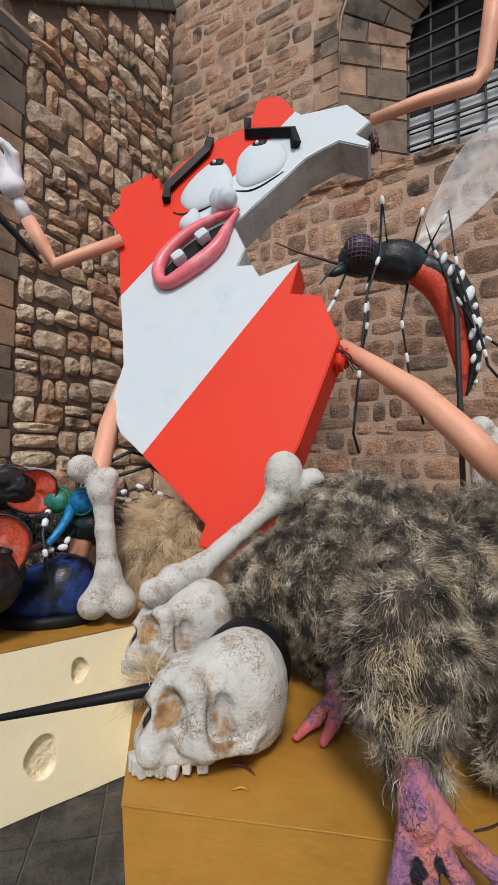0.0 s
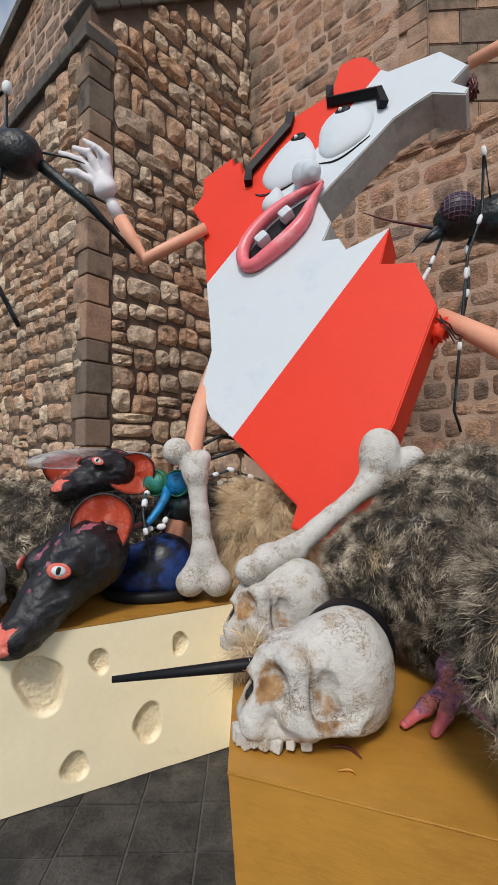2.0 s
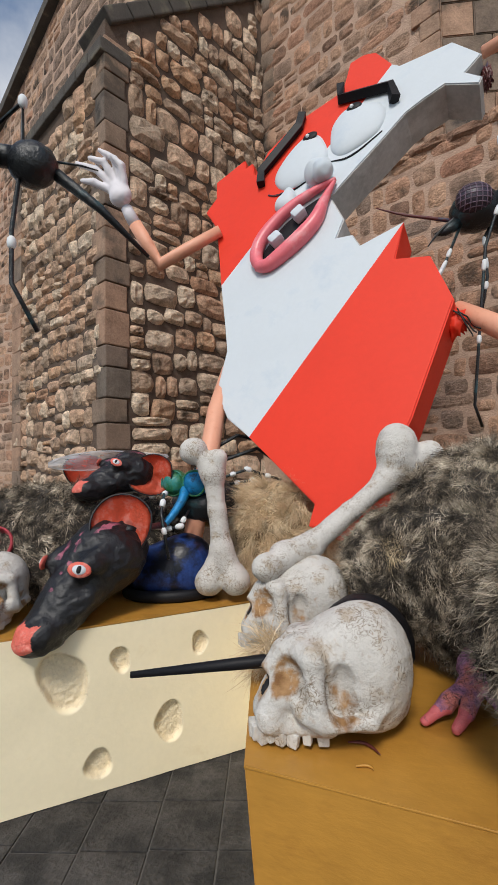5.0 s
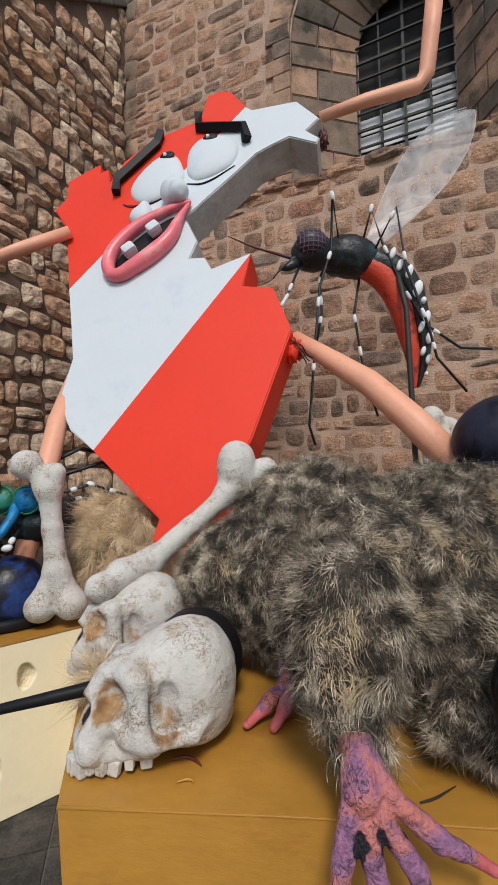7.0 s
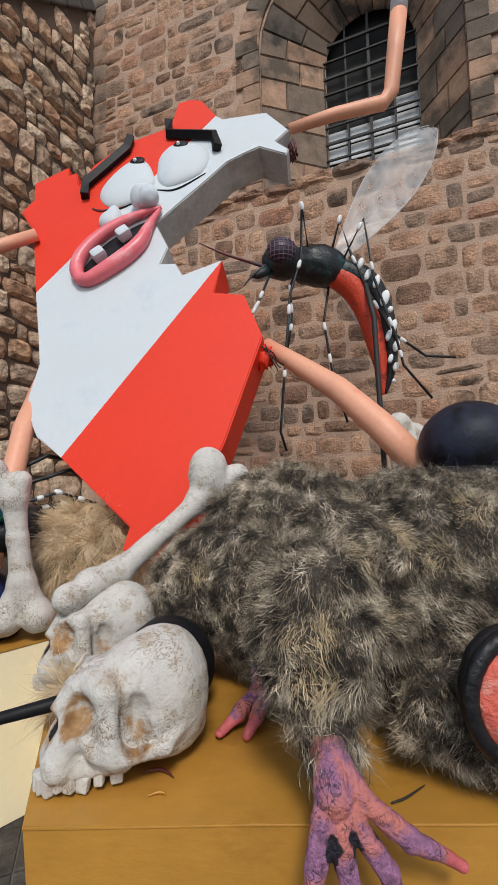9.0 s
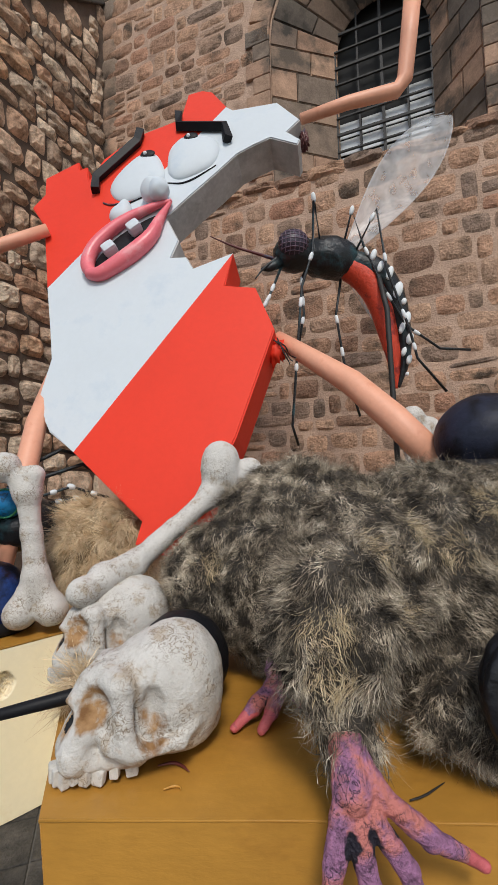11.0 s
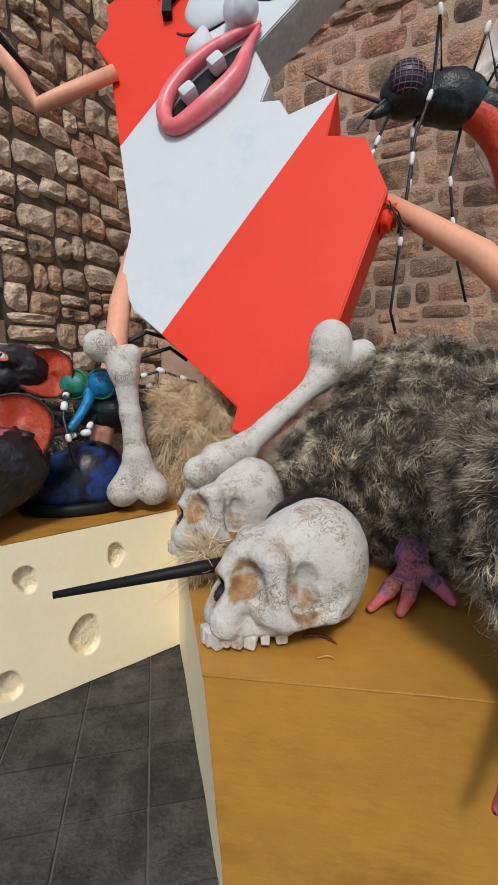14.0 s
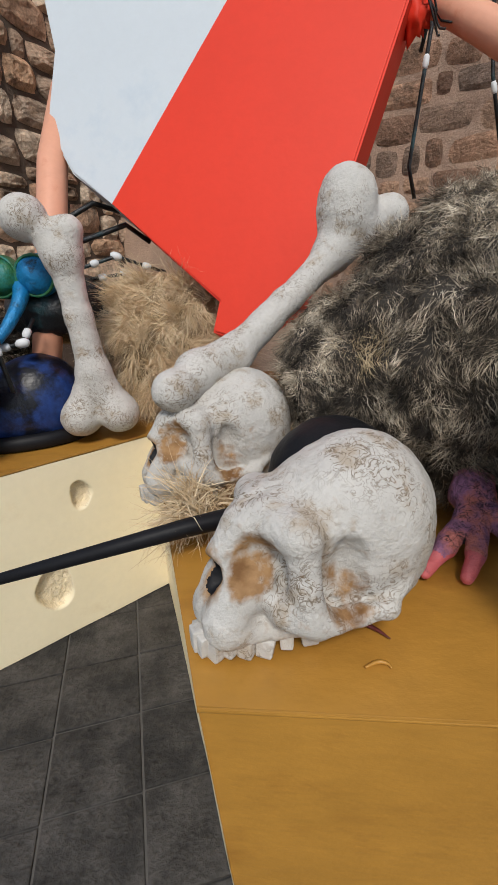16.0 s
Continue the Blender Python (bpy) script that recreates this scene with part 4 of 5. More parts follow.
slice_by((-0.93, 1.82), (0.28, 3.57))
slice_by((-0.46, 0.54), (0.42, 1.95))
bmesh.ops.bevel(bm, geom=[e for e in bm.edges if e.is_manifold and e.calc_face_angle(0) > 0.5 and all(v.co.z > -0.001 for v in e.verts)], offset=0.008, segments=2, affect="EDGES")
bmesh.ops.triangulate(bm, faces=bm.faces[:])
bm.transform(MAP)
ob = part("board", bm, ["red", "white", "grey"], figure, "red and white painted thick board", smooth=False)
inv = MAP.inverted()
def side_of(c, a, b):
    return (b[0] - a[0]) * (c[:, 1] - a[1]) - (b[1] - a[1]) * (c[:, 0] - a[0])
def map_rule(c):
    l = np.array([inv @ Vector(p) for p in c])
    mid = (side_of(l, (-0.93, 1.82), (0.28, 3.57)) < 0) & (side_of(l, (-0.46, 0.54), (0.42, 1.95)) > 0)
    r = mid.astype(int)
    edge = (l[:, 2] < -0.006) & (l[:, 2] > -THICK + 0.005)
    # right-hand edge faces of the white part get grey, its front stays white
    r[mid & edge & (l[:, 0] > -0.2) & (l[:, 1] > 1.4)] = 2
    return r
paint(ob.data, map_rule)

def blob(name, pts, thick, material, label="", z=0.0, k=1.0):
    """A pillow form over an outline on the board."""
    cx, cy = sum(p[0] for p in pts) / len(pts), sum(p[1] for p in pts) / len(pts)
    n = 40
    ring = []
    for i in range(n):
        f = i / n * len(pts)
        i0 = int(f)
        p0, p1, p2, p3 = (pts[(i0 + d) % len(pts)] for d in (-1, 0, 1, 2))
        s = f - i0
        ring.append(tuple(0.5 * (2 * p1[c] + (p2[c] - p0[c]) * s + (2 * p0[c] - 5 * p1[c] + 4 * p2[c] - p3[c]) * s * s + (3 * p1[c] - p0[c] - 3 * p2[c] + p3[c]) * s ** 3) for c in (0, 1)))
    b = bmesh.new()
    rings = []
    for j in range(9):
        a = math.pi / 2 * j / 8
        rr, zz = math.cos(a) ** 0.7 if j < 8 else 0.02, math.sin(a)
        rings.append([b.verts.new(on_map(cx + (x - cx) * rr, cy + (y - cy) * rr, z - 0.01 + thick * zz)) for x, y in ring])
    for r0, r1 in zip(rings, rings[1:]):
        for i in range(n):
            b.faces.new((r0[i], r0[(i + 1) % n], r1[(i + 1) % n], r1[i]))
    b.faces.new(rings[-1])
    return part(name, b, material, figure, label)
eye_l = blob("eye", [(-0.61, 2.76), (-0.55, 2.95), (-0.40, 3.12), (-0.27, 3.10), (-0.18, 2.92), (-0.17, 2.78), (-0.30, 2.63), (-0.50, 2.61)], 0.06, "white", "bulging white eye")
eye_r = blob("eye", [(-0.16, 2.98), (-0.15, 3.14), (-0.04, 3.26), (0.18, 3.20), (0.26, 3.05), (0.20, 2.86), (-0.02, 2.76), (-0.13, 2.83)], 0.06, "white", "bulging white eye")
for x, y, w, e in ((-0.325, 3.085, 0.062, eye_l), (0.02, 3.215, 0.06, eye_r)):
    p = part("pupil", ball(on_map(x, y - 0.015, 0.034), (w, 0.016, w * 0.72), MAP.to_3x3().to_4x4() @ Matrix.Rotation(radians(90), 4, "X"), 3), "black", e, "black pupil")
    # white bead set on the pupil as its highlight
    part("glint", ball(on_map(x - 0.014, y - 0.022, 0.050), 0.016, None, 2), "dot", e)
for pts in ([(-0.60, 2.60), (-0.45, 2.56), (-0.28, 2.64)], [(-0.13, 2.74), (0.02, 2.70), (0.24, 2.86)]):
    part("eye_line", tube([on_map(x, y, 0.004) for x, y in pts], [0.004, 0.009, 0.004], 6, True, 3), "black", figure)
part("eye_line", tube([on_map(x, y, 0.004) for x, y in ((-0.64, 2.62), (-0.57, 2.575), (-0.51, 2.59))], 0.007, 6, True, 2), "maroon", figure)
part("nose", ball(on_map(-0.215, 2.60, 0.06), (0.085, 0.085, 0.10), None, 4, 0.09, 1.5), "white", figure, "lumpy white nose")
part("nose", ball(on_map(-0.15, 2.565, 0.08), (0.078, 0.08, 0.085), None, 4, 0.09, 1.5), "white", figure, "lumpy white nose")
blob("tear", [(-0.44, 2.61), (-0.38, 2.50), (-0.39, 2.40), (-0.47, 2.37), (-0.55, 2.42), (-0.55, 2.49), (-0.49, 2.55)], 0.07, "white", "white tear drop")
for pts in ([(-0.715, 2.74), (-0.73, 2.88), (-0.44, 3.25), (-0.43, 3.38)], [(-0.115, 3.52), (-0.10, 3.37), (0.285, 3.27), (0.325, 3.10)]):
    r = tube([on_map(x, y, 0.03) for x, y in pts], 0.044, 4, True, 0)
    part("eyebrow", r, "black", figure, "bent black eyebrow", smooth=False)
mouth = [(-0.14, 2.42), (-0.20, 2.24), (-0.33, 2.04), (-0.50, 1.88), (-0.60, 1.90), (-0.60, 2.02), (-0.48, 2.22), (-0.30, 2.36)]
blob("mouth", mouth, 0.02, "black", "black open mouth", 0.004)
up_lip = [(-0.06, 2.50), (-0.20, 2.46), (-0.38, 2.38), (-0.53, 2.25), (-0.63, 2.09), (-0.63, 1.94), (-0.57, 1.87)]
low_lip = [(-0.07, 2.48), (-0.135, 2.32), (-0.17, 2.16), (-0.28, 2.03), (-0.42, 1.92), (-0.52, 1.85), (-0.60, 1.88)]
part("lip", tube([on_map(x, y, 0.035) for x, y in up_lip], [0.014, 0.03, 0.042, 0.05, 0.052, 0.05, 0.042], 14, True, 3), "pink", figure, "swollen pink lip")
part("lip", tube([on_map(x, y, 0.035) for x, y in low_lip], [0.014, 0.036, 0.055, 0.062, 0.058, 0.05, 0.042], 14, True, 3), "pink", figure, "swollen pink lip")
for x, y in ((-0.47, 2.07), (-0.31, 2.25)):
    part("tooth", box((0.10, 0.085, 0.09), MAP @ pose(x, y, 0.05, 0, 0, 40), 0.025), "white", figure, "square white tooth", smooth=False)
# arms and legs
def limb(name, pts, radii, label):
    return part(name, tube(pts, radii, 14, True, 0), "skin", figure, label)
arm_l = limb("arm", [(-1.22, 3.38, 3.38), (-1.50, 3.33, 3.24), (-1.715, 3.30, 3.135), (-1.80, 3.26, 3.28), (-1.89, 3.20, 3.45)], [0.045, 0.05, 0.055, 0.055, 0.055], "thin peach arm")
part("cuff", tube([(-1.885, 3.205, 3.44), (-1.93, 3.18, 3.53), (-1.95, 3.17, 3.58)], [0.052, 0.048, 0.045], 12), "glove", arm_l, "pale glove cuff")
def glove(name, m, parent):
    """Palm and curled fingers, as one plain form."""
    fingers = [((-0.03, 0, 0.07), (-0.13, -0.03, 0.22), (-0.29, -0.02, 0.33)), ((-0.01, 0, 0.09), (-0.06, -0.05, 0.24), (-0.16, -0.06, 0.30)), ((0.03, 0, 0.09), (0.02, -0.04, 0.24), (-0.07, -0.07, 0.32)),
               ((-0.05, 0, 0.05), (-0.16, -0.04, 0.13), (-0.25, -0.04, 0.17)), ((0.05, -0.01, 0.05), (0.07, -0.05, 0.17), (0.02, -0.08, 0.24))]
    def field(p):
        f = sd_ball(p, (0, 0, 0.03), (0.075, 0.05, 0.085))
        f = join(f, sd_ball(p, (0.02, -0.02, -0.03), (0.07, 0.06, 0.06)), 0.05)
        for a, b, c in fingers:
            f = join(f, sd_cone(p, a, b, 0.029, 0.025), 0.012)
            f = join(f, sd_cone(p, b, c, 0.026, 0.017), 0.008)
        return f + 0.003 * wobble(p, 30)
    me = surface(name, field, (-0.34, -0.16, -0.13), (0.14, 0.12, 0.42), 64)
    ob = link(name, me, "glove", parent, "pale lilac gloved palm with curled fingers")
    ob.matrix_basis = m
glove("glove", pose(-2.0, 3.15, 3.68, 0, -8, 0) @ Matrix.Diagonal((1.15, 1.15, 1.15, 1)), arm_l)
arm_r = limb("arm", [(0.74, 3.32, 4.30), (1.10, 3.26, 4.40), (1.48, 3.2, 4.47), (1.545, 3.18, 4.56), (1.57, 3.14, 4.85), (1.60, 3.1, 5.16)], [0.04, 0.05, 0.058, 0.06, 0.064, 0.066], "thin peach arm")
part("cuff", tube([(1.60, 3.1, 5.15), (1.64, 3.1, 5.55), (1.66, 3.1, 5.7)], [0.068, 0.066, 0.05], 12), "glove", arm_r, "pale glove cuff")
limb("leg", [(0.42, 2.80, 2.36), (0.60, 2.62, 2.18), (0.78, 2.45, 2.0), (0.94, 2.27, 1.77), (1.10, 2.08, 1.50)], [0.05, 0.06, 0.072, 0.078, 0.08], "peach painted leg")
limb("leg", [(-1.05, 3.05, 2.16), (-1.09, 2.85, 1.84), (-1.07, 2.65, 1.55), (-1.11, 2.41, 0.97)], [0.06, 0.062, 0.062, 0.055], "peach painted leg")
part("torn_edge", ball(on_map(0.70, 1.22, -0.12), (0.05, 0.05, 0.08), None, 3, 0.8, 5), "red", figure, "torn red paper round the joint")
for k in range(3):
    part("wire", tube([on_map(0.66 + 0.03 * k, 1.27, -0.05), on_map(0.76, 1.24 - 0.035 * k, -0.07), on_map(0.79, 1.20 - 0.03 * k, -0.14), on_map(0.83 - 0.02 * k, 1.15 - 0.02 * k, -0.10)], 0.004, 6, True, 1), "iron", figure, "thin black binding wire")
part("torn_edge", ball(on_map(0.90, 3.20, -0.14), (0.03, 0.04, 0.08), None, 4, 0.9, 6), "maroon", figure, "torn paper round the joint")

def boot_mesh(m, parent, material, label):
    def field(p):
        f = sd_ball(p, (0.0, 0, 0.085), (0.21, 0.125, 0.125))
        f = join(f, sd_ball(p, (-0.08, 0, 0.12), (0.12, 0.10, 0.11)), 0.08)
        f = np.maximum(f, -(p[..., 2] - 0.03))
        return f + 0.004 * wobble(p, 14)
    b = link("boot", surface("boot", field, (-0.3, -0.2, -0.02), (0.28, 0.2, 0.34), 64), material, parent, label)
    b.matrix_basis = m
    sole = tube([(0.22 * math.cos(a) - 0.005, 0.135 * math.sin(a), 0.022) for a in [2 * math.pi * i / 28 for i in range(29)]], 0.022, 8, False)
    part("sole", sole, "black", b, "black welted sole")
boot_mesh(Matrix.Translation((-1.20, 2.36, TOP)) @ Matrix.Rotation(radians(200), 4, "Z") @ Matrix.Diagonal((1.16, 1.2, 1.42, 1)), figure, "boot_blue", "blue-black boot with welted sole")
boot_mesh(Matrix.Translation((1.34, 1.98, 1.47)) @ Matrix.Rotation(radians(10), 4, "Z") @ Matrix.Diagonal((1.45, 1.8, 1.55, 1)), figure, "boot", "shiny black boot")

# ---------- large furry rat ----------
RAT = [((0.36, 1.80, 1.13), (0.42, 0.34, 0.40)), ((0.02, 1.84, 1.06), (0.21, 0.22, 0.23)), ((0.78, 1.55, 1.16), (0.44, 0.36, 0.34)), ((1.10, 1.45, 1.12), (0.46, 0.40, 0.37)),
       ((0.26, 1.07, 1.17), (0.135, 0.14, 0.20)), ((0.40, 1.28, 1.20), (0.20, 0.22, 0.22)), ((0.68, 1.34, 0.98), (0.26, 0.18, 0.15)), ((0.98, 1.15, 0.98), (0.28, 0.22, 0.2)), ((0.70, 1.14, 0.90), (0.20, 0.16, 0.14))]
def rat_field(p):
    f = sd_ball(p, *RAT[0])
    for c, r in RAT[1:]:
        f = join(f, sd_ball(p, c, r), 0.045)
    f = join(f, sd_cone(p, (0.25, 1.06, 1.10), (0.26, 0.99, 0.94), 0.12, 0.055), 0.04)
    return f + 0.020 * wobble(p, 10) + 0.016 * wobble(p, 23, 2.0)
rat = thing("rat", "huge shaggy grey-brown furry rat with mauve claws crouching on the cheese", "rat figure")
pelt = surface("pelt", rat_field, (-0.3, 0.75, 0.68), (1.65, 2.25, 1.62), 90)
link("pelt", pelt, "fur_skin", rat, "dark pelt")
frng = np.random.default_rng(11)
roots, nrm = on_surface(pelt, 290000, frng)
keep = roots[:, 2] > 0.70
roots, nrm = roots[keep], nrm[keep]
dirs = swirl(roots, nrm, (0.1, -0.15, -0.85), 12.0, 0.16)
dirs = clump(pelt, roots, dirs, frng, 2200, 0.38)
WOOL = np.array([(0.219, 0.95, 1.188), (0.35, 1.1, 1.255), (0.538, 1.2, 1.332), (0.646, 1.15, 1.283), (0.665, 1.0, 1.185), (0.22, 0.9, 1.074), (0.473, 1.3, 1.405), (-0.037, 1.6, 1.205), (0.781, 1.25, 1.399), (0.399, 1.05, 1.172)])
WOOL = roots[((roots[None] - WOOL[:, None]) ** 2).sum(-1).argmin(1)]
tan_wool = (((roots[:, None] - WOOL[None]) ** 2).sum(-1).min(1) < (0.036 + 0.034 * frng.random(len(roots))) ** 2)
for pick, name, material, note in ((~tan_wool, "fur", "fur", "matted grey-brown fur"), (tan_wool, "wool_patch", "wool", "pale tan woolly patches")):
    fur = link(name, strands(name, roots[pick], dirs[pick], 0.064 if material == "fur" else 0.046, 0.0008, 1.0, frng, 0.08), material, rat, note, smooth=False)
    fur["kind"] = "stuff"

def paw(name, wrist, palm, toes, r, parent, crease):
    """A wrist running out into long knuckled toes, coloured near black in the creases between them."""
    front = Vector((0, -0.35 * r, 0))
    tendons = [[tuple(Vector(wrist).lerp(Vector(t[0]), 0.35) + front)] + t for t in toes]
    def field(p):
        f = join(sd_cone(p, wrist, palm, r * 1.1, r * 1.0), sd_ball(p, palm, r * 1.0), r)
        for pts in tendons:
            for i in range(len(pts) - 1):
                k = (0.80, 0.98, 0.86, 0.52)[i:i + 2]
                f = join(f, sd_cone(p, pts[i], pts[i + 1], r * 0.72 * k[0], r * 0.72 * k[1]), r * 0.16)
        return f + r * 0.10 * wobble(p, 0.9 / r) + r * 0.05 * wobble(p, 2.6 / r, 3.0)
    every = np.array([wrist, palm] + [q for t in toes for q in t])
    me = surface(name, field, every.min(0) - 2.2 * r, every.max(0) + 2.2 * r, 120)
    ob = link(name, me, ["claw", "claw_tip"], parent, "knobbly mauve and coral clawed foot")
    tips = np.array([t[-1] for t in toes])
    def tint(c):
        k = (((c[:, None] - tips[None]) ** 2).sum(-1).min(1) < (r * 1.5) ** 2).astype(int)
        return k
    paint(me, tint)
    co = np.empty(len(me.vertices) * 3)
    me.vertices.foreach_get("co", co)
    c = co.reshape(-1, 3)
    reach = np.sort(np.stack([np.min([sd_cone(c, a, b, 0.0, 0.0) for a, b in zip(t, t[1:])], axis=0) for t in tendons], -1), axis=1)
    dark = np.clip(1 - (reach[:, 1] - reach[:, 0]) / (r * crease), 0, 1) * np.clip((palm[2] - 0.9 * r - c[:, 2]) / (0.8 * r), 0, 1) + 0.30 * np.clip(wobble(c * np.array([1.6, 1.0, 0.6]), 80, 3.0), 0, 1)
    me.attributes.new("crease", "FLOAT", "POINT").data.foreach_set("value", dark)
    return ob
paw("front_foot", (0.255, 0.98, 0.97), (0.25, 0.915, 0.875), [[(0.22, 0.90, 0.84), (0.195, 0.885, 0.74), (0.165, 0.90, 0.62)], [(0.25, 0.895, 0.83), (0.265, 0.875, 0.73), (0.285, 0.89, 0.60)],
    [(0.28, 0.90, 0.84), (0.34, 0.88, 0.75), (0.385, 0.89, 0.64)], [(0.30, 0.91, 0.87), (0.39, 0.89, 0.80), (0.50, 0.90, 0.73)]], 0.034, rat, 0.62)
paw("hind_foot", (0.26, 1.66, 0.98), (0.19, 1.50, 0.87), [[(0.17, 1.46, 0.84), (0.10, 1.40, 0.80), (0.035, 1.35, 0.775)], [(0.19, 1.45, 0.84), (0.15, 1.37, 0.80), (0.115, 1.33, 0.775)],
    [(0.21, 1.46, 0.85), (0.24, 1.40, 0.82), (0.27, 1.36, 0.79)]], 0.036, rat, 0.25)
part("ear", ball((0.70, 0.93, 1.02), (0.125, 0.03, 0.125), None, 4, 0.06, 3), "coral", rat, "coral pink ear lining")
part("ear_back", ball((0.71, 0.985, 1.02), (0.148, 0.06, 0.148), None, 4, 0.06, 3), "rat_black", rat, "black ear back")
part("ear_rim", tube([(0.70 + 0.142 * math.cos(a), 0.935, 1.02 + 0.142 * math.sin(a)) for a in [2 * math.pi * i / 30 for i in range(31)]], 0.019, 8, False), "rat_black", rat, "dark ear rim")

# ---------- tan plume grass ----------
def plume_clump(at, r, n, label, seed, flow):
    g = np.random.default_rng(seed)
    core = ball(at, r, None, 3, 0.15, 3)
    t = thing("plume_grass", label, "dry grass")
    me_ob = part("core", core, "straw", t)
    roots, nr = on_surface(me_ob.data, n, g)
    d = nr * 0.6 + np.array(flow)
    d /= np.linalg.norm(d, axis=1)[:, None]
    d = clump(None, roots, d, g, 130, 1.0)
    s = link("plumes", strands("plumes", roots, d, 0.15, 0.0013, 0.6, g, 0.20), "pampas", t, "tan feathery plumes", smooth=False)
    s["kind"] = "stuff"
plume_clump((-0.62, 2.70, 1.06), (0.30, 0.22, 0.31), 40000, "tan dry plume grass heaped behind the bones", 3, (-0.4, -0.2, -0.3))
plume_clump((-0.441, 1.60, 0.815), (0.06, 0.06, 0.03), 1300, "tuft of tan dry grass under the skull", 5, (-0.6, -0.2, -0.1))

# ---------- black stick with round head behind the skull ----------
stick = thing("black_proboscis", "black rounded insect head with a long tapering black rod", "insect prop")
part("rod", tube([(-0.15, 1.52, 0.87), (-0.45, 1.45, 0.845), (-0.84, 1.30, 0.828)], [0.026, 0.021, 0.010], 12), "black", stick, "long tapering black rod")
part("head", ball((-0.12, 1.52, 0.905), (0.150, 0.13, 0.155), None, 4, 0.03), "black", stick, "smooth black dome")

# ---------- black rat on the far side of the cheese ----------
def rat_head(name, m, label, ears):
    t = thing(name, label, "rat figure")
    def field(p):
        f = sd_cone(p, (0.02, 0, 0), (0.33, 0, -0.06), 0.145, 0.09)
        f = join(f, sd_ball(p, (0.37, 0, -0.055), (0.085, 0.09, 0.075)), 0.04)
        f = join(f, sd_ball(p, (-0.06, 0, 0.0), (0.16, 0.17, 0.155)), 0.08)
        for s in (-1, 1):
            f = join(f, sd_ball(p, (0.10, 0.10 * s, 0.075), (0.085, 0.055, 0.055)), 0.03)
            f = carve(f, sd_ball(p, (0.22, 0.13 * s, 0.04), (0.07, 0.035, 0.04)), 0.03)
        f = carve(f, sd_cone(p, (0.46, 0, -0.10), (0.30, 0, -0.115), 0.006, 0.004), 0.01)
        return f + 0.009 * wobble(p, 13) + 0.006 * np.abs(wobble(p, 27, 3.0)) + 0.003 * wobble(p, 60, 1.0)
    me = surface("head", field, (-0.38, -0.28, -0.28), (0.52, 0.28, 0.28), 140)
    h = link("head", me, ["rat_black", "rat_blush", "coral"], t, "black papier-mache head with coral nose")
    def tint(c):
        smear = wobble(c * np.array([0.5, 1.6, 1.0]), 24, 6.0) + wobble(c, 60, 8.0) * 0.5
        r = ((c[:, 2] > 0.045) & (np.abs(c[:, 1]) < 0.09) & (smear > 0.42)).astype(int)
        r[(c[:, 0] > 0.375 + 0.02 * wobble(c, 40)) & (c[:, 2] > -0.055) & (np.abs(c[:, 1]) < 0.066)] = 2
        return r
    paint(me, tint)
    h.matrix_basis = m
    for s in (-1, 1):
        nrm = Vector((0.42, 0.72 * s, 0.55)).normalized()
        base = Vector((0.115, 0.05 * s, 0.05))
        d = np.linspace(0, 0.2, 120)
        along = np.array(base)[None] + d[:, None] * np.array(nrm)[None]
        spot = base + nrm * float(d[np.argmax(field(along) > 0)])
        turn = nrm.to_track_quat("Z", "X").to_matrix().to_4x4() @ Matrix.Rotation(radians(50 * s), 4, "Z")
        e = part("eye", ball(spot, (0.046, 0.031, 0.012), turn, 3, 0.05, 4), "coral", h, "red rimmed eye")
        part("eyeball", ball(spot + nrm * 0.006, (0.028, 0.020, 0.012), turn, 3), "white", e, "white eyeball")
        part("pupil", ball(spot + nrm * 0.015, (0.010, 0.015, 0.005), turn, 3), "black", e)
    for w, hgt, world_m in ears:
        n = 26
        b = bmesh.new()
        rings, edge = [], []
        for j in range(7):
            k = j / 6
            row = []
            for i in range(n):
                an = 2 * math.pi * i / n
                taper = 0.78 + 0.22 * min(1, 1 + math.sin(an))
                row.append((-0.055 * (1 - k * k) + 0.008 * math.sin(3 * an + 4 * k) + 0.02 * k * math.cos(2 * an), w * k * math.cos(an) * taper, hgt * k * math.sin(an)))
            rings.append([b.verts.new(q) for q in row] if j else [b.verts.new((-0.055, 0, 0))])
            edge = row
        for i in range(n):
            b.faces.new((rings[0][0], rings[1][i], rings[1][(i + 1) % n]))
        for r0, r1 in zip(rings[1:], rings[2:]):
            for i in range(n):
                b.faces.new((r0[i], r1[i], r1[(i + 1) % n], r0[(i + 1) % n]))
        em = m.inverted() @ world_m
        bmesh.ops.solidify(b, geom=b.faces[:], thickness=0.008)
        b.transform(em)
        er = part("ear", b, "ear", h, "orange-red cupped ear")
        part("ear_rim", tube([tuple(em @ Vector(q)) for q in edge + edge[:1]], 0.0045, 8, False), "rat_black", er, "black ear rim")
        root = em.inverted() @ Vector((-0.12, 0.10 if em.translation.y > 0 else -0.10, 0.05))
        part("ear_root", tube([tuple(em @ Vector((-0.105, 0, -0.02))), tuple(em @ root)], [0.03, 0.05], 12), "rat_black", er, "black ear root")
    return t
def facing(x, y, z, turn, lean, roll=0):
    return Matrix.Translation((x, y, z)) @ Matrix.Rotation(radians(turn), 4, "Z") @ Matrix.Rotation(radians(lean), 4, "Y") @ Matrix.Rotation(radians(roll), 4, "X")
HEAD_A = facing(-1.395, 1.97, 1.02, 250, 30) @ Matrix.Diagonal((1.12, 1.12, 1.12, 1))
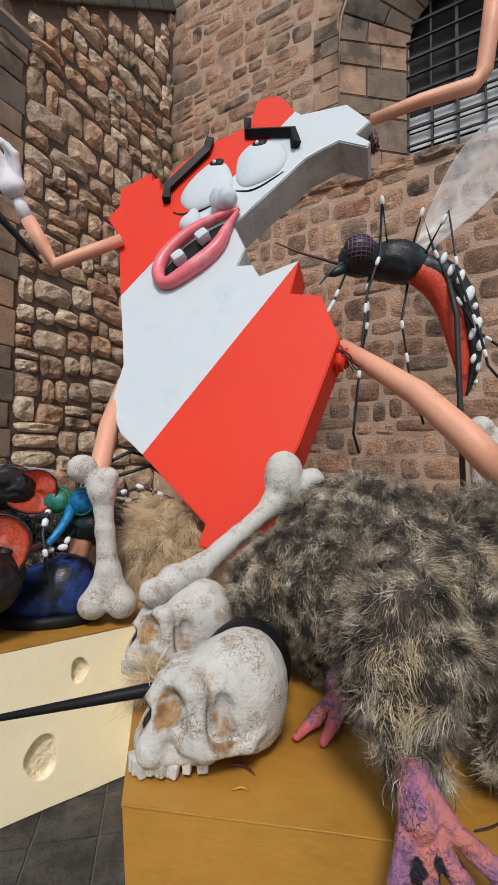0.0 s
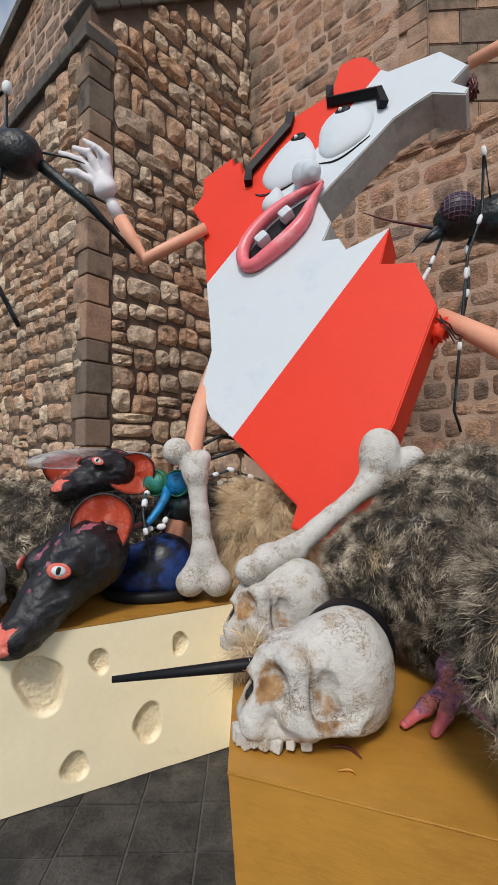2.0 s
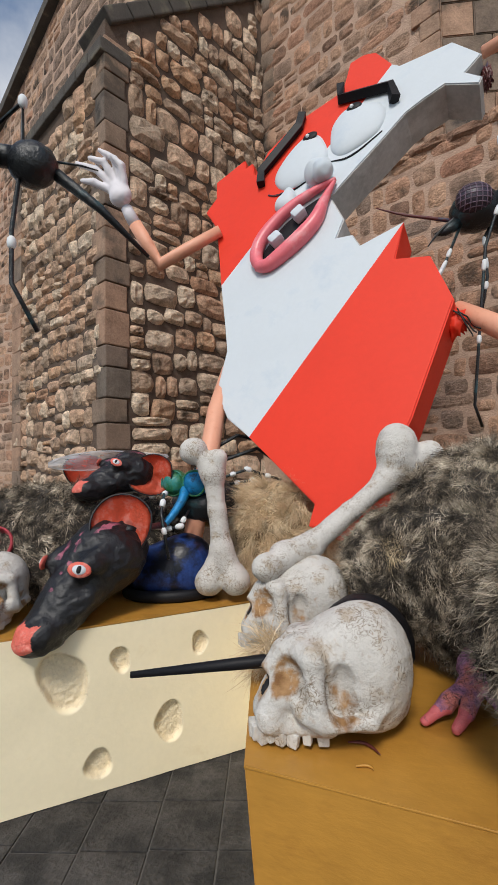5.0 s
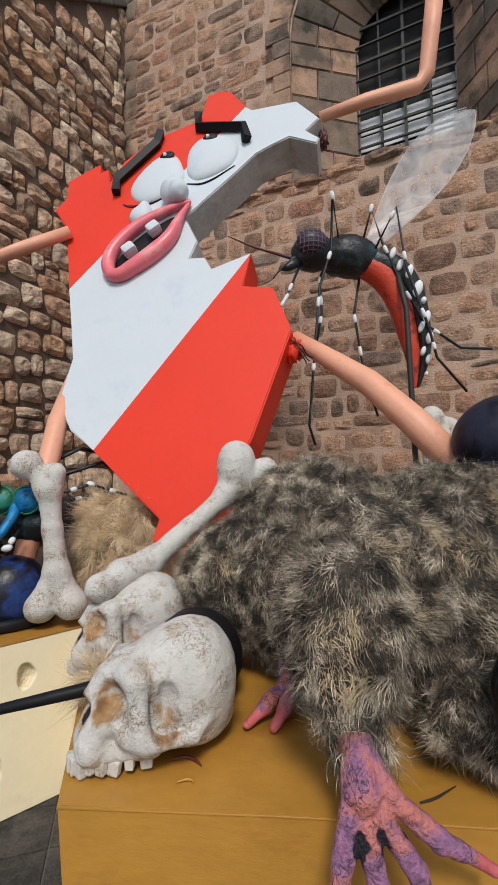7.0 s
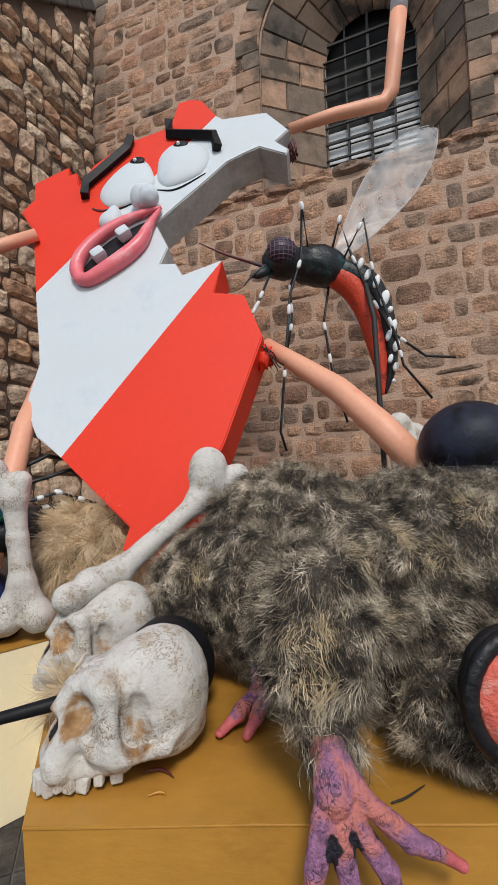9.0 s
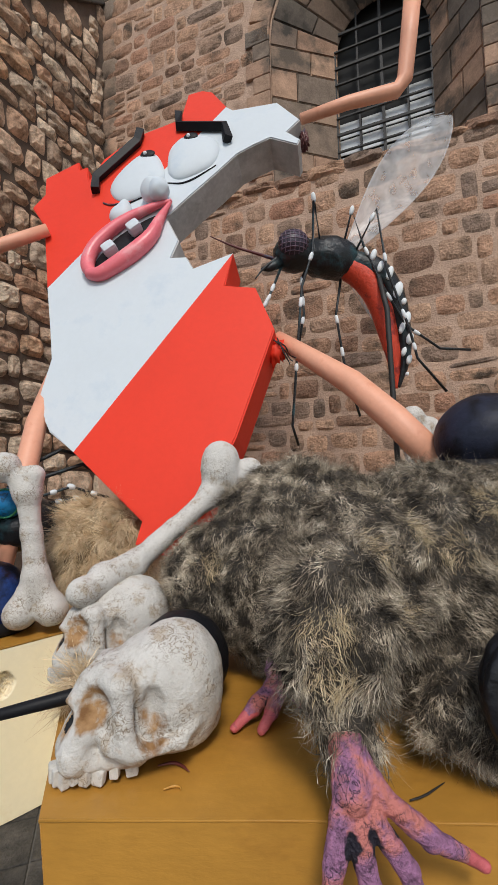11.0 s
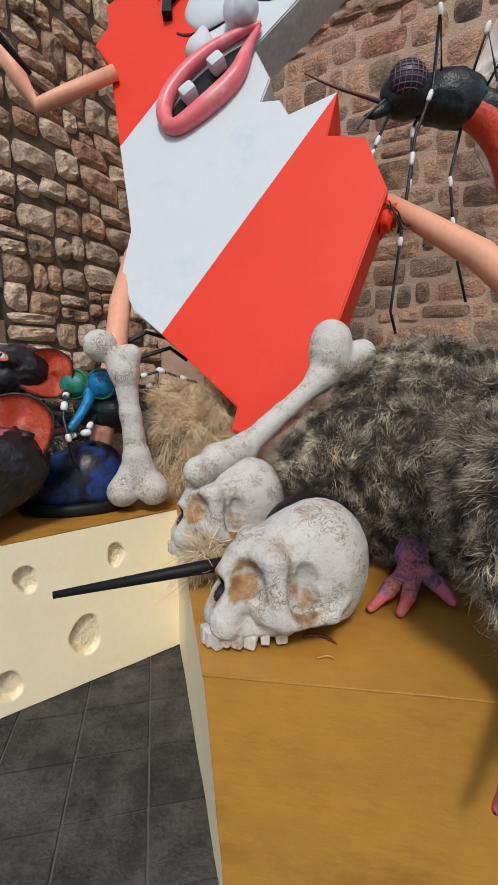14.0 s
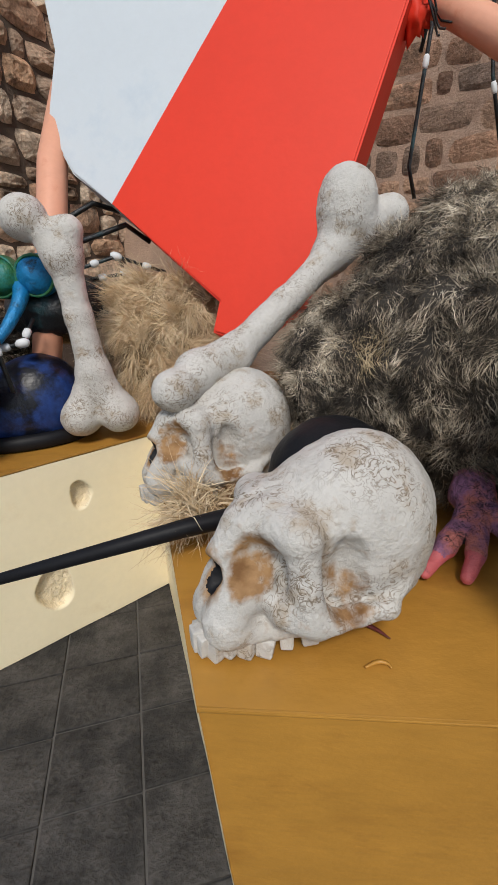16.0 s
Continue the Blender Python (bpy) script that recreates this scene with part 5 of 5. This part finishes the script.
rat_head("rat", HEAD_A, "black papier-mache rat with orange ears leaning over the cheese edge", [(0.150, 0.150, facing(-1.27, 1.96, 1.20, 296, -4, 20)), (0.13, 0.10, facing(-1.74, 2.06, 1.13, 262, -20, -20))])
HEAD_B = facing(-1.46, 2.34, 1.45, 242, 10) @ Matrix.Diagonal((0.74, 0.74, 0.74, 1))
rat_head("rat", HEAD_B, "smaller black rat with wide orange ears behind the first", [(0.130, 0.118, facing(-1.30, 2.32, 1.43, 292, -2, 30)), (0.135, 0.11, facing(-1.735, 2.33, 1.45, 292, -2, -20))])
for c, r, turn in (((-1.96, 1.86, 1.10), 0.115, 285),):
    b = bmesh.new()
    bmesh.ops.create_uvsphere(b, u_segments=20, v_segments=12, radius=r)
    bmesh.ops.bisect_plane(b, geom=b.verts[:] + b.edges[:] + b.faces[:], plane_co=(0.02, 0, 0), plane_no=(1, 0, 0), clear_outer=True)
    b.transform(Matrix.Diagonal((0.55, 1.0, 0.85, 1)))
    bmesh.ops.solidify(b, geom=b.faces[:], thickness=0.01)
    b.transform(Matrix.Translation(c) @ Matrix.Rotation(radians(turn), 4, "Z") @ Matrix.Rotation(radians(-20), 4, "Y"))
    tagged(part("cupped_ear", b, "ear_pink", None), "crimson cupped rat ear behind the skull", "rat ear")
# fur body behind the left rats
body = thing("furry_rat", "shaggy grey-brown furry rat body behind the black heads", "rat figure")
bf = lambda p: join(sd_ball(p, (-1.95, 2.25, 1.05), (0.50, 0.36, 0.33)), sd_ball(p, (-1.60, 2.66, 1.0), (0.32, 0.24, 0.30)), 0.1) + 0.015 * wobble(p, 9)
bme = surface("pelt", bf, (-2.6, 1.75, 0.65), (-0.9, 2.85, 1.5), 60)
link("pelt", bme, "fur_skin", body, "dark pelt")
roots, nrm = on_surface(bme, 50000, frng)
dirs = clump(bme, roots, swirl(roots, nrm, (0.6, -0.3, -0.5), 11.0, 0.2, 2.0), frng, 900, 0.45)
s = link("fur", strands("fur", roots, dirs, 0.085, 0.0014, 0.5, frng, 0.06), "fur", body, "matted grey-brown fur", smooth=False)
s["kind"] = "stuff"

# ---------- mosquitoes ----------
def banded_leg(parent, pts, r, bands):
    leg = part("leg", tube(pts, [r] * len(pts), 8, True, 0), "mosq", parent, "thin black leg")
    total = [Vector(p) for p in pts]
    for f, ln, k in bands:
        i = min(int(f * (len(total) - 1)), len(total) - 2)
        s = f * (len(total) - 1) - i
        c, d = total[i].lerp(total[i + 1], s), (total[i + 1] - total[i]).normalized()
        part("band", tube([c - d * ln, c - d * ln * 0.6, c, c + d * ln * 0.6, c + d * ln], [r * 0.9, r * k, r * k * 1.1, r * k, r * 0.9], 8), "dot", leg, "white band")

def flat_wing(parent, m, length, width, name="wing"):
    b = bmesh.new()
    n, rows = 18, []
    for i in range(n + 1):
        t = i / n
        h = width * (math.sin(math.pi * min(t * 0.93 + 0.05, 1)) ** 0.7) * (0.35 + 0.65 * t)
        rows.append([b.verts.new((length * t, h * (j / 4 - 0.45), 0.02 * math.sin(7 * t + j))) for j in range(5)])
    for r0, r1 in zip(rows, rows[1:]):
        for j in range(4):
            b.faces.new((r0[j], r1[j], r1[j + 1], r0[j + 1]))
    b.transform(m)
    w = part(name, b, "wing", parent, "clear film wing with wire rim")
    edge = [m @ Vector((length * i / n, width * (math.sin(math.pi * min(i / n * 0.93 + 0.05, 1)) ** 0.7) * (0.35 + 0.65 * i / n) * k, 0)) for k in (-0.45, 0.55) for i in range(n + 1)]
    for k in (0, 1):
        part("wing_wire", tube(edge[k * (n + 1):(k + 1) * (n + 1)], 0.004, 6), "wing", w)
    return w

mos = thing("mosquito", "giant black mosquito with red spotted belly on an iron pole", "insect prop", (0.6, 3.3, 3.19))
h = part("head", ball((0.05, 0.0, -0.01), (0.17, 0.14, 0.14), None, 4, 0.05), "mosq", mos, "black head")
e = part("eye", ball((0.02, -0.10, 0.02), (0.115, 0.09, 0.10), None, 4), "facet", h, "netted purple-black eye")
for i in range(-3, 4):
    a = i * 0.30
    for axis in (0, 1):
        pts = []
        for j in range(13):
            b2 = -1.35 + 2.7 * j / 12
            u = Vector((math.sin(a), -math.cos(a) * math.cos(b2), math.cos(a) * math.sin(b2))) if axis == 0 else Vector((math.cos(a) * math.sin(b2), -math.cos(a) * math.cos(b2), math.sin(a)))
            pts.append((0.02 + u.x * 0.117, -0.10 + u.y * 0.092, 0.02 + u.z * 0.102))
        part("net_line", tube(pts, 0.0035, 5), "facet_line", e)
part("snout", tube([(-0.06, -0.02, -0.08), (-0.16, -0.03, -0.14), (-0.22, -0.03, -0.15)], [0.05, 0.03, 0.01], 10), "mosq", mos)
part("proboscis", tube([(-0.08, 0, -0.06), (-0.25, -0.02, -0.02), (-0.42, -0.02, 0.03), (-0.60, 0, 0.12)], [0.016, 0.012, 0.010, 0.004], 8, True, 1), "maroon", mos, "thin maroon proboscis")
part("feeler", tube([(-0.08, -0.04, -0.05), (-0.2, -0.06, -0.15), (-0.27, -0.06, -0.24)], [0.012, 0.009, 0.004], 8, True, 1), "mosq", mos)
th = part("thorax", ball((0.33, 0.02, -0.03), (0.24, 0.17, 0.16), Matrix.Rotation(radians(8), 4, "Y"), 4, 0.10, 3), "mosq", mos, "black and teal hump")
spine = [(0.42, 0.02, -0.07), (0.60, 0.02, -0.16), (0.72, 0.02, -0.36), (0.78, 0.02, -0.62), (0.82, 0.02, -0.86), (0.815, 0.02, -1.06)]
part("belly", tube(spine, [0.10, 0.115, 0.10, 0.085, 0.055, 0.012], 16, True, 2), "abdomen", mos, "scarlet hanging belly")
back = [(x + 0.075 * k, y - 0.035 * k, z + 0.03 * k) for (x, y, z), k in zip(spine, (0.5, 1.2, 1.3, 1.2, 0.9, 0.2))]
bk = part("back", tube(back, [0.085, 0.095, 0.08, 0.066, 0.046, 0.012], 16, True, 2), "mosq", mos, "black spotted back")
for x, z, w, hh in ((0.62, -0.06, 0.022, 0.05), (0.67, -0.15, 0.022, 0.05), (0.74, -0.20, 0.026, 0.06), (0.80, -0.33, 0.034, 0.07), (0.84, -0.42, 0.02, 0.03), (0.86, -0.55, 0.028, 0.06), (0.82, -0.62, 0.02, 0.05), (0.88, -0.70, 0.026, 0.05), (0.83, -0.80, 0.018, 0.04), (0.87, -0.86, 0.02, 0.04), (0.85, -0.97, 0.012, 0.02)):
    part("spot", ball((x + 0.012, -0.105 + 0.05 * max(0.0, -z - 0.4), z), (w * 1.05, 0.022, hh), Matrix.Rotation(radians(20), 4, "Y"), 2), "dot", bk, "white spot")
LEGS = [[(0.24, 0.0), (0.17, 0.34), (0.15, -0.07), (0.06, -0.34), (0.02, -0.74), (-0.04, -1.36), (0.0, -1.5)], [(0.39, -0.07), (0.48, 0.29), (0.56, 0.02), (0.69, -0.29), (0.86, -0.60), (1.12, -0.78), (1.36, -0.79)],
        [(0.48, -0.07), (0.65, 0.27), (0.71, -0.2), (0.86, -0.65), (0.91, -0.87), (1.12, -1.12)], [(0.41, -0.2), (0.37, -0.47), (0.43, -0.92), (0.53, -1.27)], [(0.17, -0.05), (0.10, -0.2), (0.11, -0.47), (0.04, -0.83)], [(-0.05, -0.1), (-0.17, -0.38), (-0.23, -0.49)]]
for i, pts in enumerate(LEGS):
    y = (-0.17, -0.10, -0.16, 0.05, 0.02, -0.06)[i]
    up_knee = [(0.166, 0.035, 1.6)] if i < 3 else []
    banded_leg(mos, [(x, y * (0.4 if j == 0 else 1), z) for j, (x, z) in enumerate(pts)], 0.010, up_knee + [(0.36, 0.035, 1.4), (0.55, 0.04, 1.4), (0.72, 0.03, 1.4)])
flat_wing(mos, Matrix.Translation((0.48, 0.08, 0.02)) @ Matrix(((0.60, -0.80, 0, 0), (0.05, 0.04, -1, 0), (0.80, 0.60, 0.06, 0), (0, 0, 0, 1))), 1.62, 0.6)
flat_wing(mos, Matrix.Translation((0.50, 0.16, -0.10)) @ Matrix(((0.70, 0.7, 0, 0), (0.2, 0, -1, 0), (-0.68, 0.7, 0, 0), (0, 0, 0, 1))), 0.62, 0.22)
part("pole", tube([(0.66, -0.06, -0.10), (0.70, -0.15, -0.5), (0.74, -0.12, -1.7), (0.76, -0.12, -3.19)], [0.018, 0.02, 0.02, 0.02], 10), "iron", mos, "black iron pole")

mos2 = thing("mosquito", "blue-green eyed mosquito with a maroon proboscis above the boot", "insect prop", (-1.13, 2.44, 1.33))
part("body", ball((0.05, 0.22, -0.08), (0.22, 0.26, 0.15), None, 4, 0.08), "mosq", mos2, "black body")
for x, k in ((-0.066, "green_eye"), (0.066, "teal")):
    ey = part("eye", ball((x, -0.02, 0.05), (0.076, 0.076, 0.078), None, 4, 0.05), k, mos2, "painted faceted eye")
    part("eye_rim", tube([(x + 0.070 * math.cos(a), -0.058, 0.05 + 0.072 * math.sin(a)) for a in [2 * math.pi * i / 20 for i in range(21)]], 0.006, 6, False), "green_eye", ey)
part("muzzle", tube([(0.0, -0.03, 0.02), (0.015, -0.09, -0.03), (-0.02, -0.16, -0.12), (-0.05, -0.205, -0.165)], [0.034, 0.027, 0.021, 0.019], 12, True, 1), "teal", mos2, "bright blue muzzle")
part("proboscis", tube([(-0.05, -0.205, -0.165), (-0.085, -0.32, -0.164), (-0.174, -0.46, -0.39), (-0.178, -0.47, -0.408)], [0.020, 0.018, 0.014, 0.004], 10), "maroon", mos2, "maroon tapering proboscis")
for pts in ([(-0.09, -0.02, 0.0), (-0.07, -0.16, 0.0), (-0.05, -0.24, -0.10), (0.02, -0.30, -0.33)], [(0.05, -0.1, -0.1), (0.02, -0.16, -0.18), (-0.08, -0.18, -0.2)], [(-0.1, 0.02, 0.02), (-0.2, -0.05, -0.02), (-0.32, -0.12, -0.1)],
            [(0.1, 0.1, 0.05), (0.3, 0.25, 0.12), (0.5, 0.3, 0.05)], [(0.1, 0.15, 0.02), (0.32, 0.3, 0.05), (0.52, 0.4, -0.02)]):
    banded_leg(mos2, pts, 0.008, [(0.3, 0.02, 1.8), (0.5, 0.025, 2.0), (0.8, 0.02, 1.7)])
for pts in ([(-0.029, 0.18, 0.123), (0.153, 0.28, 0.186), (0.333, 0.36, 0.252), (0.424, 0.41, 0.183)],
            [(0.034, 0.26, 0.236), (0.201, 0.36, 0.341), (0.386, 0.51, 0.291)]):
    part("leg", tube(pts, [0.012] * len(pts), 8), "mosq", mos2, "bare black leg")
flat_wing(mos2, Matrix.Translation((-0.17, 0.10, 0.21)) @ Matrix(((-0.78, 0.0, 0.62, 0), (-0.62, 0.0, -0.78, 0), (-0.06, 1.0, 0.0, 0), (0, 0, 0, 1))), 0.68, 0.15)

mos3 = thing("mosquito", "black mosquito with long proboscis hanging on a pole near the buttress", "insect prop", (-1.74, 1.60, 2.93))
part("thorax", ball((-0.12, -0.05, 0.0), (0.20, 0.16, 0.15), None, 4, 0.05), "boot", mos3, "blue-black body")
part("neck", tube([(0.03, 0.03, 0), (0.1, 0.07, 0)], 0.05, 10), "mosq", mos3)
hd = part("head", ball((0.17, 0.10, -0.03), (0.115, 0.10, 0.10), None, 4, 0.05), "mosq", mos3, "netted black head")
part("proboscis", tube([(0.26, 0.15, -0.06), (0.42, 0.27, -0.19), (0.60, 0.41, -0.39)], [0.030, 0.022, 0.009], 10), "mosq", mos3, "long black proboscis")
part("feeler", tube([(0.26, 0.15, 0.0), (0.36, 0.2, -0.005), (0.42, 0.25, -0.01)], [0.006, 0.005, 0.003], 6), "mosq", mos3)
for pts in ([(-0.05, 0, 0.05), (0.15, 0.06, 0.25), (0.14, 0.07, 0.02), (0.10, 0.05, -0.35), (0.10, 0.05, -0.6), (0.2, 0.1, -0.82)], [(-0.1, -0.1, 0.0), (-0.02, -0.05, 0.34), (-0.02, -0.05, 0.1), (0.02, -0.02, -0.5), (-0.02, -0.04, -0.9), (0.03, 0.0, -0.95)],
            [(-0.15, -0.05, 0), (-0.06, -0.08, 0.28), (-0.1, -0.1, -0.1), (-0.04, -0.08, -0.7)]):
    banded_leg(mos3, pts, 0.011, [(0.2, 0.03, 1.8), (0.45, 0.03, 1.8), (0.65, 0.03, 1.7)])
part("pole", tube([(-0.43, 0.30, 0.1), (-0.43, 0.30, -2.93)], 0.02, 10), "iron", mos3, "black iron pole")
part("pole_arm", tube([(-0.43, 0.30, 0.05), (-0.2, 0.0, 0.0)], 0.016, 8), "iron", mos3)

# ---------- scraps lying on the cheese ----------
def scrap(pts, radii, material, label):
    at = pts[0]
    t = part("dry_scrap", tube([tuple(a - b for a, b in zip(p, at)) for p in pts], radii, 7, True, 1), material)
    t.location = at
    tagged(t, label, "scrap", "scraps on the cheese")
scrap([(-0.164, 1.228, 0.762), (-0.125, 1.237, 0.762), (-0.1, 1.219, 0.762), (-0.083, 1.195, 0.762)], [0.002, 0.005, 0.004, 0.001], "maroon", "dark brown dry twig lying beside the skull")
scrap([(-0.141, 1.14, 0.761), (-0.117, 1.151, 0.761), (-0.102, 1.145, 0.761), (-0.1, 1.136, 0.761)], [0.002, 0.004, 0.003, 0.001], "rind", "curled flake of ochre paint on the cheese top")
scrap([(0.415, 1.038, 0.762), (0.453, 1.047, 0.762), (0.5, 1.073, 0.762), (0.52, 1.084, 0.762)], [0.002, 0.003, 0.002, 0.001], "iron", "bent black wire end lying beside the claw")
